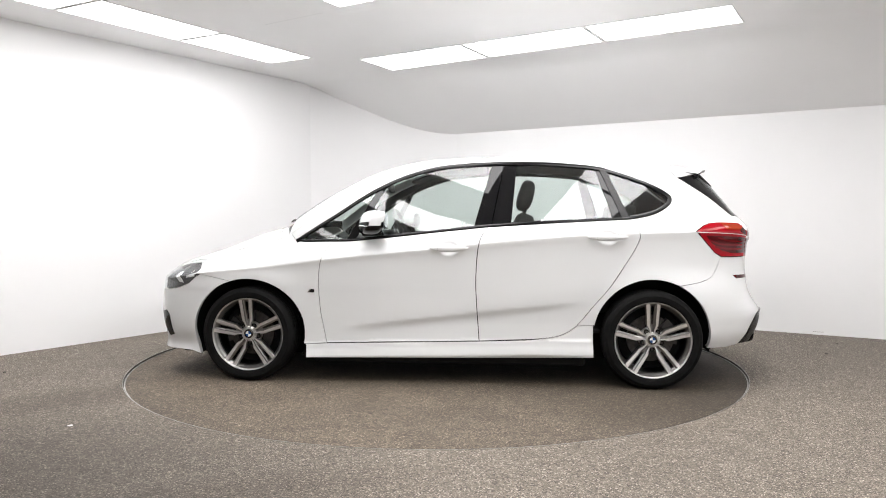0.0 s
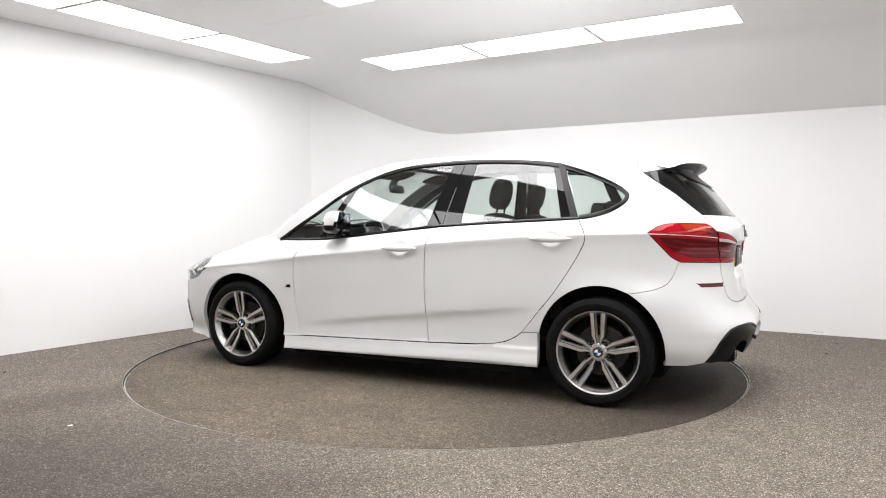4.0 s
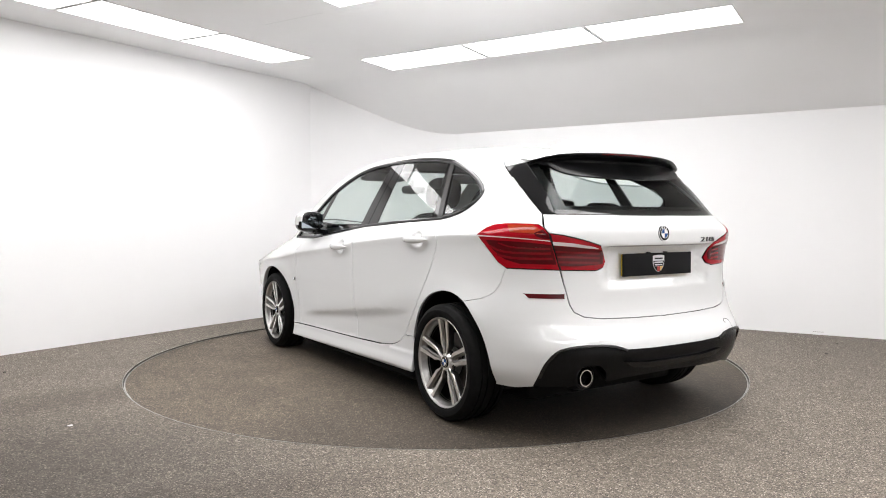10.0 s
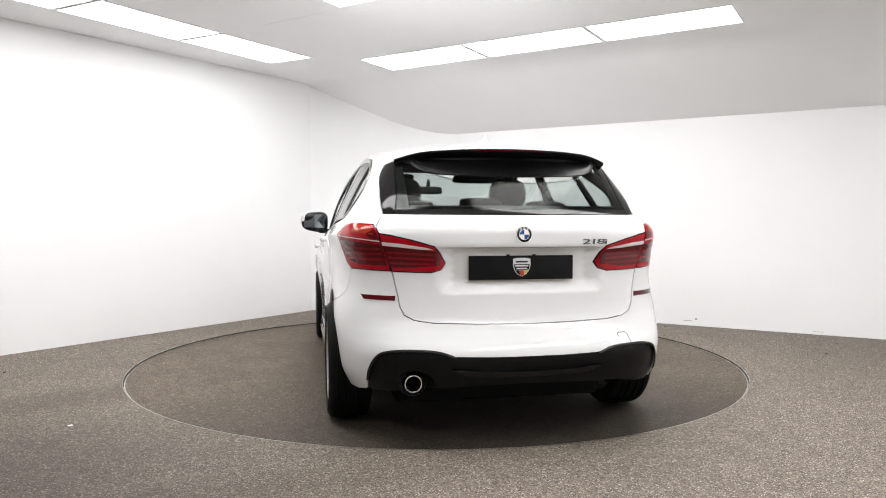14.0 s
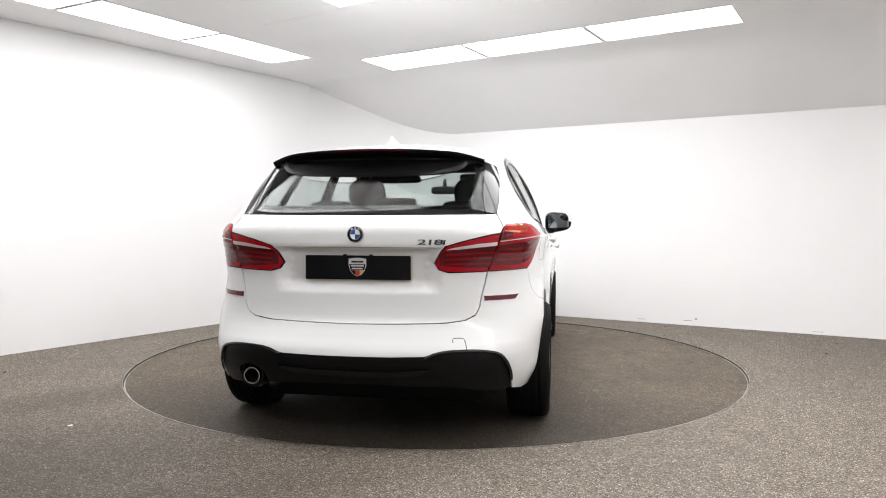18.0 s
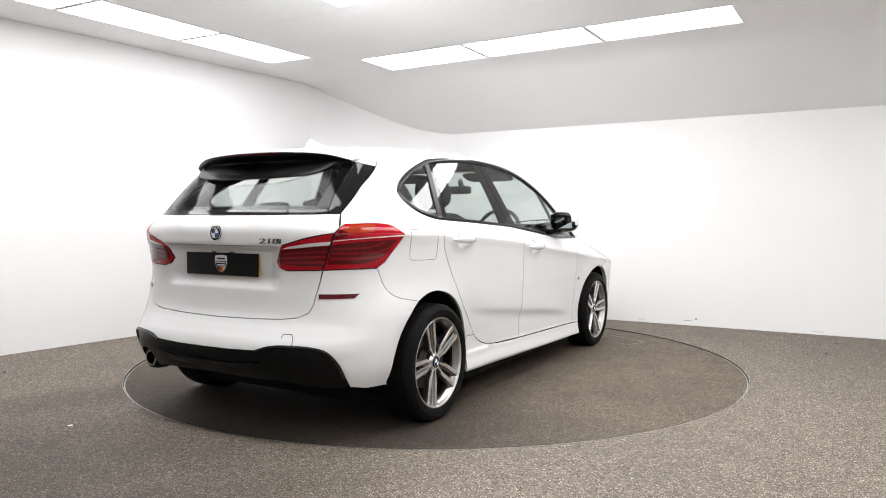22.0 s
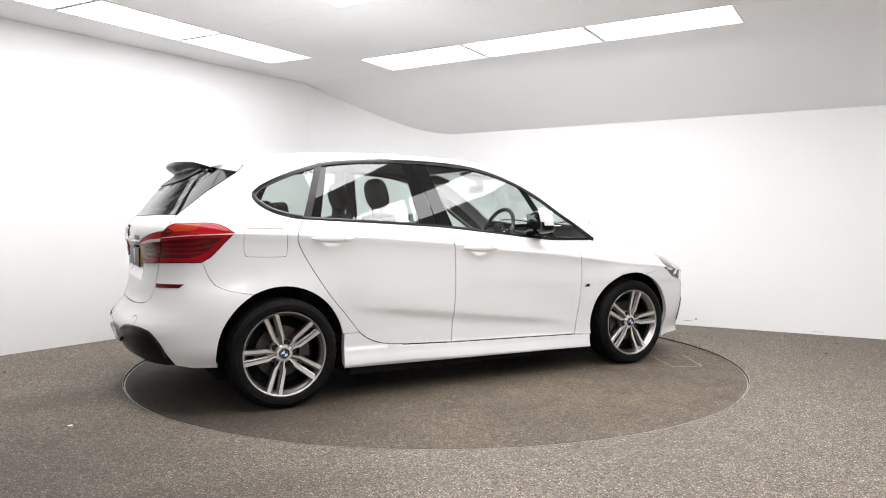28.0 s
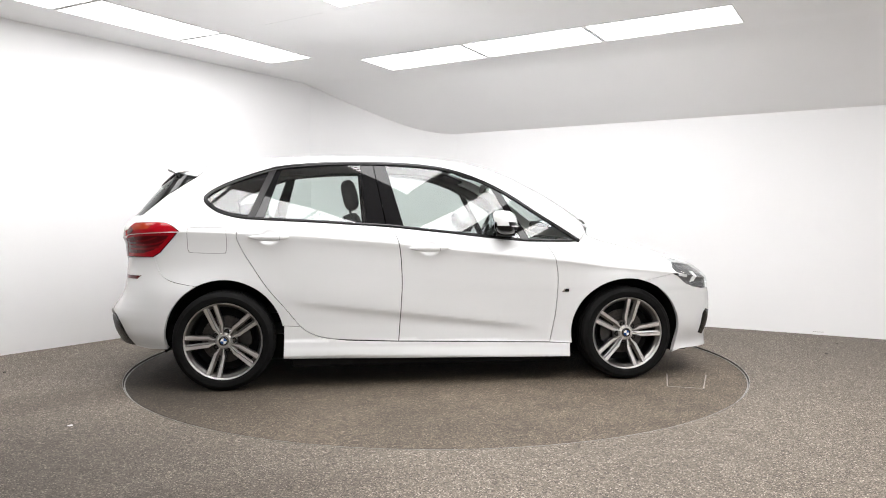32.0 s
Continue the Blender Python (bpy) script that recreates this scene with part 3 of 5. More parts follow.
ARCH_F = [(1.335 + 0.385 * math.cos(a), 0.318 + 0.362 * math.sin(a)) for a in np.linspace(-0.45, math.pi + 0.2, 34)]
ARCH_R = [(-1.335 + 0.372 * math.cos(a), 0.318 + 0.375 * math.sin(a)) for a in np.linspace(0.2, math.pi + 0.16, 34)]
RAIL = [(x, float(smooth_interp(np.array(x), STATIONS, 2))) for x in np.linspace(1.06, -1.49, 30)]
HOOD_EDGE = [(x, float(smooth_interp(np.array(x), STATIONS, 2))) for x in np.linspace(1.06, 1.70, 12)]
D_EDGE = [(-1.500, 1.392), (-1.530, 1.362), (-1.725, 1.230), (-1.875, 1.107), (-1.931, 1.040)]
LAMP_FRONT = [(-1.900, 1.057), (-1.800, 1.061), (-1.750, 1.061), (-1.689, 1.055), (-1.650, 1.039), (-1.604, 1.005), (-1.728, 0.868), (-1.774, 0.840)]
SEAM_R = spline([(-1.765, 0.826), (-1.752, 0.790), (-1.735, 0.750), (-1.706, 0.712), (-1.650, 0.684), (-1.580, 0.668), (-1.505, 0.654)], per=5)
SEAM_F = [(1.690 - 0.0306 * k, 0.715 - 0.0065 * k) for k in range(9)]
LAMP_EDGE = []
for p, q in zip(LAMP_FRONT, LAMP_FRONT[1:]):
    LAMP_EDGE += [(p[0] + (q[0] - p[0]) * k / 4, p[1] + (q[1] - p[1]) * k / 4) for k in range(4)]
LAMP_EDGE.append(LAMP_FRONT[-1])


def to_rear(x, z):
    return (math.degrees(math.atan2(float(half_width(np.array(x), np.array(z))), -(x + 1.2))), z)


def to_front(x, z):
    return (math.degrees(math.atan2(float(half_width(np.array(x), np.array(z))), x - 1.2)), z)


def both(half):
    """A closed outline from the half of it that lies at positive angles."""
    return half + [(-a, z) for a, z in reversed(half) if a > 1e-6]


def fold_rows(x0, x1):
    xs = np.arange(x0, x1, 0.018)
    z = smooth_interp(xs, CREASE)
    return np.concatenate([np.stack([xs + 0.009 * (k % 2), z + d], 1) for k, d in enumerate((-0.014, -0.0062, -0.0025, 0.0, 0.0028, 0.0075, 0.016))])


SHOULDER = fold_rows(-1.75, 1.68)
CUPS = np.array([(hx + dx, hz + dz) for hx, hz in HANDLES for dx in np.arange(-0.085, 0.0851, 0.0085) for dz in np.arange(-0.06, 0.0601, 0.0085)])
SHOULDER = np.concatenate([[p for p in SHOULDER if min(max(abs(p[0] - hx) / 0.09, abs(p[1] - hz) / 0.065) for hx, hz in HANDLES) > 1.0], CUPS])
SILL_FOLD = np.concatenate([np.stack([np.arange(-0.95, 0.93, 0.02), np.full(94, h)], 1) for h in (0.175, 0.184, 0.193, 0.203)])
PLATE_FOLD = np.concatenate([np.stack([np.arange(-26.6, 26.61, 0.7), np.full(77, h)], 1) for h in (0.9385, 0.942, 0.9455, 0.949, 0.953)])
END = (0.0135, 1.0)    # metres per degree on the ends of the body
FRONT_DOOR = [p for p in BELT if -0.27 < p[0] < 0.76] + DOOR_MID + DOOR_FRONT[::-1]
REAR_DOOR = DOOR_MID[::-1] + [p for p in BELT if -1.19 < p[0] < -0.28] + DOOR_REAR
SIDE_FRAME = RAIL + D_EDGE + LAMP_EDGE + SEAM_R + [p for p in ARCH_R[::-1] if p[0] > -1.49] + [(-0.962, 0.393), (-0.857, 0.388)] + DOOR_REAR[:28][::-1][1:-1] + DLO_TIP[::-1] + DLO_TOP[::-1][1:]
FENDER = DOOR_FRONT[::-1] + [BELT[1], BELT[0], (1.024, 0.940)] + HOOD_EDGE + [(1.669, 0.745)] + SEAM_F + [p for p in ARCH_F if p[0] < 1.43] + [(0.943, 0.244)]
skin("front_door", FRONT_DOOR, lift_side, PAINT, car, mirror=True, step=0.02, folds=SHOULDER)
skin("rear_door", REAR_DOOR, lift_side, PAINT, car, mirror=True, step=0.02, folds=SHOULDER)
skin("side_frame", SIDE_FRAME, lift_side, PAINT, car, mirror=True, folds=SHOULDER, step=0.026, gap=0.0018)
skin("fender", FENDER, lift_side, PAINT, car, mirror=True, folds=SHOULDER, step=0.02, gap=0.0020)
skin("sill", [(0.943, 0.244), (0.800, 0.252), (-0.222, 0.280), (-0.561, 0.293)] + DOOR_REAR[28:-1][::-1] + [(-0.857, 0.388), (-0.962, 0.393), (-0.966, 0.179), (-0.04, 0.166), (0.939, 0.152)], lift_side, PAINT, car, mirror=True, depth=0.05, step=0.02, folds=SILL_FOLD)

# rear end, in degrees round the tail and height
TAIL_EDGE = [(38.9, 0.833), (38.0, 0.775), (37.0, 0.720), (36.2, 0.667), (34.9, 0.630), (32.0, 0.606), (26.7, 0.594), (14.7, 0.587), (0.0, 0.583)]
BUMPER_LOW = [(58.2, 0.247), (51.0, 0.250), (46.0, 0.268), (44.6, 0.320), (43.0, 0.385), (41.2, 0.430), (39.0, 0.462), (34.5, 0.479), (28.2, 0.481), (23.7, 0.472), (20.0, 0.450), (10.0, 0.444), (0.0, 0.443)]
bumper_half = [(0.0, 0.583)] + TAIL_EDGE[:-1][::-1] + [(45.0, 0.836), (55.0, 0.838)] + [to_rear(*p) for p in LAMP_FRONT[-1:] + SEAM_R] + [to_rear(*p) for p in ARCH_R if p[0] < -1.52] + BUMPER_LOW[:-1] + [(0.0, 0.443)]
skin("rear_bumper", bumper_half[:-1] + [(-a, z) for a, z in reversed(bumper_half[1:])], lift_rear, PAINT, car, scale=END, depth=0.03, gap=0.0012, step=0.027)
diff_half = [(0.0, 0.443)] + BUMPER_LOW[2:-1][::-1] + [(43.0, 0.262), (36.0, 0.272), (28.0, 0.298), (18.0, 0.298), (0.0, 0.304)]
# arched opening over the exhaust pipe
notch = [(25.4, 0.287), (26.0, 0.345), (27.4, 0.369), (29.2, 0.379), (31.2, 0.380), (33.0, 0.372), (34.4, 0.350), (35.0, 0.279)]
diff_all = diff_half[:-2] + notch[::-1] + diff_half[-2:] + [(-a, z) for a, z in reversed(diff_half) if a > 1e-6]
diff_all = [q for q in diff_all if q != (28.0, 0.298)]
skin("rear_diffuser", diff_all, lift_rear, BLACK_PLASTIC, car, scale=END, depth=0.10, out=-0.008, gap=0.0, label="black lower bumper insert")
skin("diffuser_ledge", both([(0.0, 0.375), (12.0, 0.377), (18.0, 0.388), (21.0, 0.392), (18.0, 0.362), (10.0, 0.352), (0.0, 0.350)]), lift_rear, BLACK_GLOSS, car, scale=END, depth=0.03, out=0.012, gap=0.0)
TAIL_LAMP_OUT = [to_rear(-1.931, 1.040)] + [to_rear(*p) for p in LAMP_EDGE] + [(45.0, 0.838), (38.9, 0.835), (40.5, 0.930), (42.0, 1.012)]
TAIL_LAMP_IN = [(41.8, 1.012), (38.5, 1.005), (33.1, 0.984), (30.2, 0.970), (26.8, 0.952), (25.6, 0.920), (24.4, 0.872), (25.4, 0.842), (28.0, 0.829), (38.7, 0.834), (40.3, 0.930)]
tail_half = [(0.0, 1.102), (20.0, 1.103), to_rear(-1.875, 1.107), to_rear(-1.931, 1.040), (42.0, 1.014)] + TAIL_LAMP_IN[1:-1] + TAIL_EDGE[1:]
tailgate = skin("tailgate", tail_half[:-1] + [(-a, z) for a, z in reversed(tail_half[1:])], lift_rear, PAINT, car, scale=END, gap=0.0030, step=0.022, folds=PLATE_FOLD)
WEDGE_IN = [(40.5, 1.128), (42.0, 1.190), (44.4, 1.250), (48.6, 1.325), (52.0, 1.378)]
SPOILER_LINE = [(-1.535, 1.362), (-1.580, 1.369), (-1.640, 1.381), (-1.690, 1.391)]
D_REAR = [to_rear(*p) for p in SPOILER_LINE[::-1] + D_EDGE[2:-1]]
skin("tailgate_fin", D_REAR + [(40.5, 1.107)] + WEDGE_IN, lift_rear, BLACK_SATIN, car, scale=END, mirror=True, label="gloss black fin beside the rear window")
skin("rear_window_border", both([(0.0, 1.128), (40.4, 1.128), (40.4, 1.107), (0.0, 1.104)]), lift_rear, BLACK_GLOSS, car, scale=END, gap=0.0)
SIDE_BORDER = WEDGE_IN + [(47.6, 1.378), (44.8, 1.325), (40.8, 1.250), (38.3, 1.190), (36.9, 1.150), (36.2, 1.129), (40.3, 1.1285)]
skin("rear_window_border", SIDE_BORDER, lift_rear, BLACK_SATIN, car, scale=END, gap=0.0, out=-0.004, depth=0.003, mirror=True)
skin("rear_window_border", both([(0.0, 1.150), (36.5, 1.150), (36.5, 1.1285), (0.0, 1.1285)]), lift_rear, BLACK_SATIN, car, scale=END, gap=0.0, out=-0.0045, depth=0.003)
skin("rear_window", both([(0.0, 1.129)] + WEDGE_IN + [(52.0, 1.3785), (44.0, 1.360), (40.0, 1.350), (35.0, 1.325), (30.0, 1.300), (25.0, 1.284), (20.0, 1.274), (10.0, 1.267), (0.0, 1.265)]), lift_rear, DARK_GLASS, car, scale=END, gap=0.0005, out=-0.002, label="tinted glass")

# roof, screen and bonnet, by length and share of the half width
skin("roof", [(0.30, -0.78), (0.30, 0.78), (0.20, 0.999), (-1.485, 0.999), (-1.50, 0.5), (-1.505, 0.0), (-1.50, -0.5), (-1.485, -0.999), (0.20, -0.999)], lift_top, PAINT, car, scale=(1.0, 0.6), gap=0.001)
skin("windscreen", [(0.30, -0.78), (0.30, 0.78), (1.060, 0.86), (1.165, 0.5), (1.190, 0.0), (1.165, -0.5), (1.060, -0.86)], lift_top, GLASS, car, scale=(1.0, 0.7), gap=0.002)
skin("windscreen_pillar", [(0.20, 0.999), (0.30, 0.783), (1.060, 0.864), (1.075, 0.999)], lift_top, PAINT, car, scale=(1.0, 0.7), gap=0.001, mirror=True)
skin("cowl", [(1.062, -0.855), (1.166, -0.5), (1.191, 0.0), (1.166, 0.5), (1.062, 0.855), (1.080, 0.98), (1.185, 0.6), (1.222, 0.0), (1.185, -0.6), (1.080, -0.98)], lift_top, BLACK_PLASTIC, car, scale=(1.0, 0.7), gap=0.001, out=-0.01)

# front end, in degrees round the nose and height
ROUND = np.linspace(0.0, 64.0, 65)
lo_z, hi_z = np.full_like(ROUND, 0.66), np.full_like(ROUND, 0.86)
for _ in range(20):
    mid_z = (lo_z + hi_z) / 2
    at = lift_front(ROUND, mid_z)
    wide = np.maximum(half_width(at[:, 0], smooth_interp(at[:, 0], STATIONS, 2)), 0.05)
    over = mid_z < lift_top(at[:, 0], np.minimum(np.abs(at[:, 1]) / wide, 1.0))[:, 2]
    lo_z, hi_z = np.where(over, mid_z, lo_z), np.where(over, hi_z, mid_z)


def nose_top(a):
    """Height at which the front surface meets the bonnet, at an angle round the nose."""
    return float(np.interp(abs(a), ROUND, lo_z))


def bonnet_edge(a):
    x, y, z = lift_front(np.array([float(a)]), np.array([nose_top(a)]))[0]
    w = float(half_width(np.array(x), smooth_interp(np.array(x), STATIONS, 2)))
    return (float(x), min(float(y) / w, 0.995))


nose_line = [(1.63, 0.995)] + [bonnet_edge(a) for a in (57.0, 54.0, 51.0, 48.0, 45.0, 42.0, 38.0, 34.0, 28.0, 20.0, 10.0)]
skin("bonnet", [(1.080, -0.995), (1.185, -0.6), (1.222, 0.0), (1.185, 0.6), (1.080, 0.995)] + nose_line + [bonnet_edge(0.0)] + [(x, -v) for x, v in reversed(nose_line)], lift_top, PAINT, car, scale=(1.0, 0.7), gap=0.0015)
HEADLAMP = [(52.9, 0.806), (59.3, 0.811), (61.0, 0.780), (61.6, 0.748), (60.5, 0.690), (57.4, 0.640), (54.0, 0.617), (50.0, 0.604), (44.0, 0.598), (40.0, 0.645), (40.5, 0.700), (43.0, 0.755), (47.0, 0.790)]
HEADLAMP = [(a, min(z, nose_top(a) - 0.002)) for a, z in HEADLAMP]
nose_half = [(0.0, 0.735), (20.0, 0.729), (30.0, 0.721), (36.0, 0.711), (40.5, 0.699), (40.0, 0.644), (44.0, 0.597), (50.0, 0.603), (54.0, 0.616), (57.4, 0.639), (60.6, 0.689)] + [to_front(*p) for p in SEAM_F[1:]] + [to_front(*p) for p in ARCH_F[::-1] if p[0] > 1.455] + [(56.0, 0.180), (48.0, 0.185), (40.0, 0.185), (30.0, 0.180), (0.0, 0.175)]
skin("front_bumper", nose_half[:-1] + [(0.0, 0.175)] + [(-a, z) for a, z in reversed(nose_half[1:-1])], lift_front, PAINT, car, scale=END, depth=0.03, gap=0.0012)
bonnet_lip = [(a, nose_top(a) + 0.001) for a in (42.6, 40.0, 36.0, 30.0, 24.0, 18.0, 12.0, 6.0, 0.0)]
lip_low = [(0.0, 0.736), (20.0, 0.730), (30.0, 0.722), (36.0, 0.712), (40.5, 0.701)]
skin("bonnet_front", lip_low + bonnet_lip + [(-a, z) for a, z in reversed(bonnet_lip[:-1])] + [(-a, z) for a, z in reversed(lip_low[1:])], lift_front, PAINT, car, scale=END)
skin("bumper_slot", [(44.0, 0.445), (47.0, 0.457), (48.8, 0.424), (49.3, 0.285), (46.2, 0.267), (43.2, 0.347)], lift_front, BLACK_GLOSS, car, scale=END, out=0.004, mirror=True, label="black air slot in the front bumper")

# inner skins, dark, so that gaps and far pillars read as the cabin's lining
LINING = mottled(material("charcoal_lining", (0.03, 0.03, 0.032), 0.85), (0.010, 0.010, 0.0105), (0.017, 0.017, 0.018), 20.0)
skin("door_lining", FRONT_DOOR, lift_side, LINING, car, mirror=True, out=-0.03, gap=-0.004, step=0.08)
skin("door_lining", REAR_DOOR, lift_side, LINING, car, mirror=True, out=-0.03, gap=-0.004, step=0.08)
skin("side_lining", SIDE_FRAME, lift_side, LINING, car, mirror=True, out=-0.022, gap=0.003, step=0.05)
skin("headliner", [(0.28, -0.97), (0.28, 0.97), (-1.45, 0.97), (-1.45, -0.97)], lift_top, LINING, car, scale=(1.0, 0.6), out=-0.03, step=0.08)
skin("tailgate_lining", both([(0.0, 1.10), (43.0, 1.10), (40.0, 0.85), (30.0, 0.62), (0.0, 0.60)]), lift_rear, LINING, car, scale=END, out=-0.04, step=0.08)


def ribbon(name, line, width, mat, lift=lift_side, out=0.002, mirror=True, scale=(1.0, 1.0), label="", closed=False, depth=0.006, bulge=0.16):
    """A strip of even width to one side of a line on the body."""
    p = densify(line, 0.03, np.array(scale)) if closed else np.array(line, float)
    q = p * np.array(scale)
    e = (np.roll(q, -1, 0) - np.roll(q, 1, 0))
    if not closed:
        e[0], e[-1] = q[1] - q[0], q[-1] - q[-2]
    nrm = np.stack([-e[:, 1], e[:, 0]], 1) / np.maximum(np.linalg.norm(e, axis=1, keepdims=True), 1e-9)
    r = (q + nrm * width) / np.array(scale)
    # quads straight along the line
    n = len(p)
    across = 5
    rows = [lift(*(p + (r - p) * k / (across - 1)).T) for k in range(across)]
    pr = np.concatenate(rows)
    eps = 0.002
    uv = np.concatenate([p + (r - p) * k / (across - 1) for k in range(across)])
    N = np.cross(lift(uv[:, 0] + eps / scale[0], uv[:, 1]) - pr, lift(uv[:, 0], uv[:, 1] + eps / scale[1]) - pr)
    N /= np.maximum(np.linalg.norm(N, axis=1, keepdims=True), 1e-12)
    if np.sum((pr - np.array([0, 0, 0.6])) * N) < 0:
        N = -N
    crown = np.repeat([0.0, 0.75, 1.0, 0.75, 0.0], n)[:, None] * abs(width) * bulge
    top = pr + N * (out + crown)
    low = pr + N * (out - depth)
    V = np.concatenate([top, low])
    m = len(pr)
    loop = n if closed else n - 1
    F = []
    for k in range(across - 1):
        for i in range(loop):
            j = (i + 1) % n
            F.append((k * n + i, k * n + j, (k + 1) * n + j, (k + 1) * n + i))
    for i in range(loop):
        j = (i + 1) % n
        F.append((i, m + i, m + j, j))
        k = (across - 1) * n
        F.append((k + i, k + j, m + k + j, m + k + i))
    if not closed:
        for i in (0, n - 1):
            for k in range(across - 1):
                F.append((k * n + i, (k + 1) * n + i, m + (k + 1) * n + i, m + k * n + i))
    made = []
    for side in ((1, -1) if mirror else (1,)):
        bm = bmesh.new()
        vs = [bm.verts.new(v) for v in V * (1, side, 1)]
        for f in F:
            bm.faces.new([vs[i] for i in f])
        made.append(part(name, bm, mat, car, label))
    return made


ribbon("diffuser_edge", spline(BUMPER_LOW[3:11], per=3), 0.012, TRIM_GLOSS, lift=lift_rear, out=0.005, scale=END, label="polished black edge of the bumper insert")


# window bands: outer trim, glass and pillars
def between(line, x_lo, x_hi):
    return [p for p in line if x_lo <= p[0] <= x_hi]


def edge_at(line, x):
    pts = sorted(line)
    return (x, float(np.interp(x, [p[0] for p in pts], [p[1] for p in pts])))


ribbon("window_trim", DLO_TOP, 0.024, BLACK_GLOSS, label="gloss black window surround")
ribbon("window_trim", DLO_TIP[:-1] + [(-1.196, 1.080)], 0.026, BLACK_GLOSS)
ribbon("belt_trim", [(1.022, 0.936)] + BELT, -0.016, BLACK_GLOSS)


def pane(name, lower, upper, mat, label=""):
    skin(name, lower + upper, lift_side, mat, car, mirror=True, gap=0.0, out=-0.004, depth=0.004, step=0.05, label=label)


def pillar(name, lower, upper, mat):
    skin(name, lower + upper, lift_side, mat, car, mirror=True, gap=0.0, out=-0.003, depth=0.004, step=0.02)


def top_in(x0, x1):
    return [(x, z - 0.010) for x, z in [edge_at(DLO_TOP, x0)] + [p for p in DLO_TOP if min(x0, x1) < p[0] < max(x0, x1)] + [edge_at(DLO_TOP, x1)]]


def belt_in(x0, x1):
    return [(x, z + 0.008) for x, z in [edge_at(BELT, x0)] + [p for p in (BELT if x0 > x1 else BELT[::-1]) if min(x0, x1) < p[0] < max(x0, x1)] + [edge_at(BELT, x1)]]


pane("quarter_light", belt_in(0.675, 0.99), [(1.005, 0.945)] + top_in(0.97, 0.475), GLASS, "small fixed glass ahead of the front door")
pane("front_window", belt_in(0.615, -0.185), top_in(-0.300, 0.405), GLASS)
pane("rear_window_side", belt_in(-0.425, -1.090), top_in(-0.985, -0.468), GLASS)
tip_in = [(x + 0.012, z + 0.012) for x, z in DLO_TIP if x < -1.2]
pane("rear_quarter_light", [(-1.185, 1.088)] + tip_in[::-1] + [(-1.46, 1.23)], top_in(-1.44, -1.055), GLASS)
PILLAR = material("gloss_black_pillar", (0.004, 0.004, 0.0045), 0.02, Specular_IOR_Level=0.32)
pillar("a_pillar_trim", [(0.672, 0.940), (0.612, 0.942)], top_in(0.405, 0.475), PILLAR)
pillar("b_pillar_trim", [(-0.183, 1.030), (-0.296, 1.038)], top_in(-0.378, -0.300), PILLAR)
pillar("b_pillar_trim", [(-0.302, 1.039), (-0.428, 1.045)], top_in(-0.466, -0.384), PILLAR)
pillar("c_pillar_trim", [(-1.088, 1.080), (-1.188, 1.086)], top_in(-1.053, -0.983), PILLAR)

DIVIDER = material("satin_dark_grey_bar", (0.018, 0.017, 0.018), 0.32, Specular_IOR_Level=0.3)
for bar_ob in skin("window_divider", [(-1.146, 1.092), (-1.190, 1.096), (-1.054, 1.425), (-1.010, 1.436)], lift_side, DIVIDER, car, mirror=True, gap=0.0, out=0.0035, depth=0.008, step=0.03):
    tagged(bar_ob, "satin dark grey bar between door and quarter glass")

# lamps
RED = material("red_lamp_lens", (0.31, 0.003, 0.009), 0.04, 0.0, Specular_IOR_Level=0.22)
RED_MID = material("mid_red_lamp_bar", (0.17, 0.0018, 0.006), 0.05, 0.0, Specular_IOR_Level=0.45)
RED_DARK = material("dark_red_lamp_lens", (0.075, 0.0008, 0.003), 0.04, 0.0, Specular_IOR_Level=0.45)
AMBER = material("amber_red_lens", (0.30, 0.03, 0.010), 0.08, Specular_IOR_Level=0.3)
LENS_WHITE = material("clear_lamp_strip", (0.62, 0.55, 0.55), 0.12)
CHROME = material("bright_chrome", (0.85, 0.85, 0.86), 0.08, 1.0)
CLEAR = thin_glass("clear_lamp_cover", (0.96, 0.97, 0.97))


def lamp_bits(name, outline, bits):
    for lamp in skin(name, outline, lift_rear, RED, car, scale=END, mirror=True, step=0.02, depth=0.03, out=0.004, label="red tail lamp lens"):
        s = 1 if lamp.data.vertices[0].co.y > 0 else -1
        for piece, shape, mat, out in bits:
            ob = skin(piece, [(a * s, z) for a, z in shape], lift_rear, mat, lamp, scale=END, step=0.02, depth=0.004, out=out, gap=0.0)


def bar(points, thick):
    """A thin band along points of the lamp, thick below its upper edge."""
    top = spline(points, per=4)
    return top + [(a, z - thick) for a, z in reversed(top)]


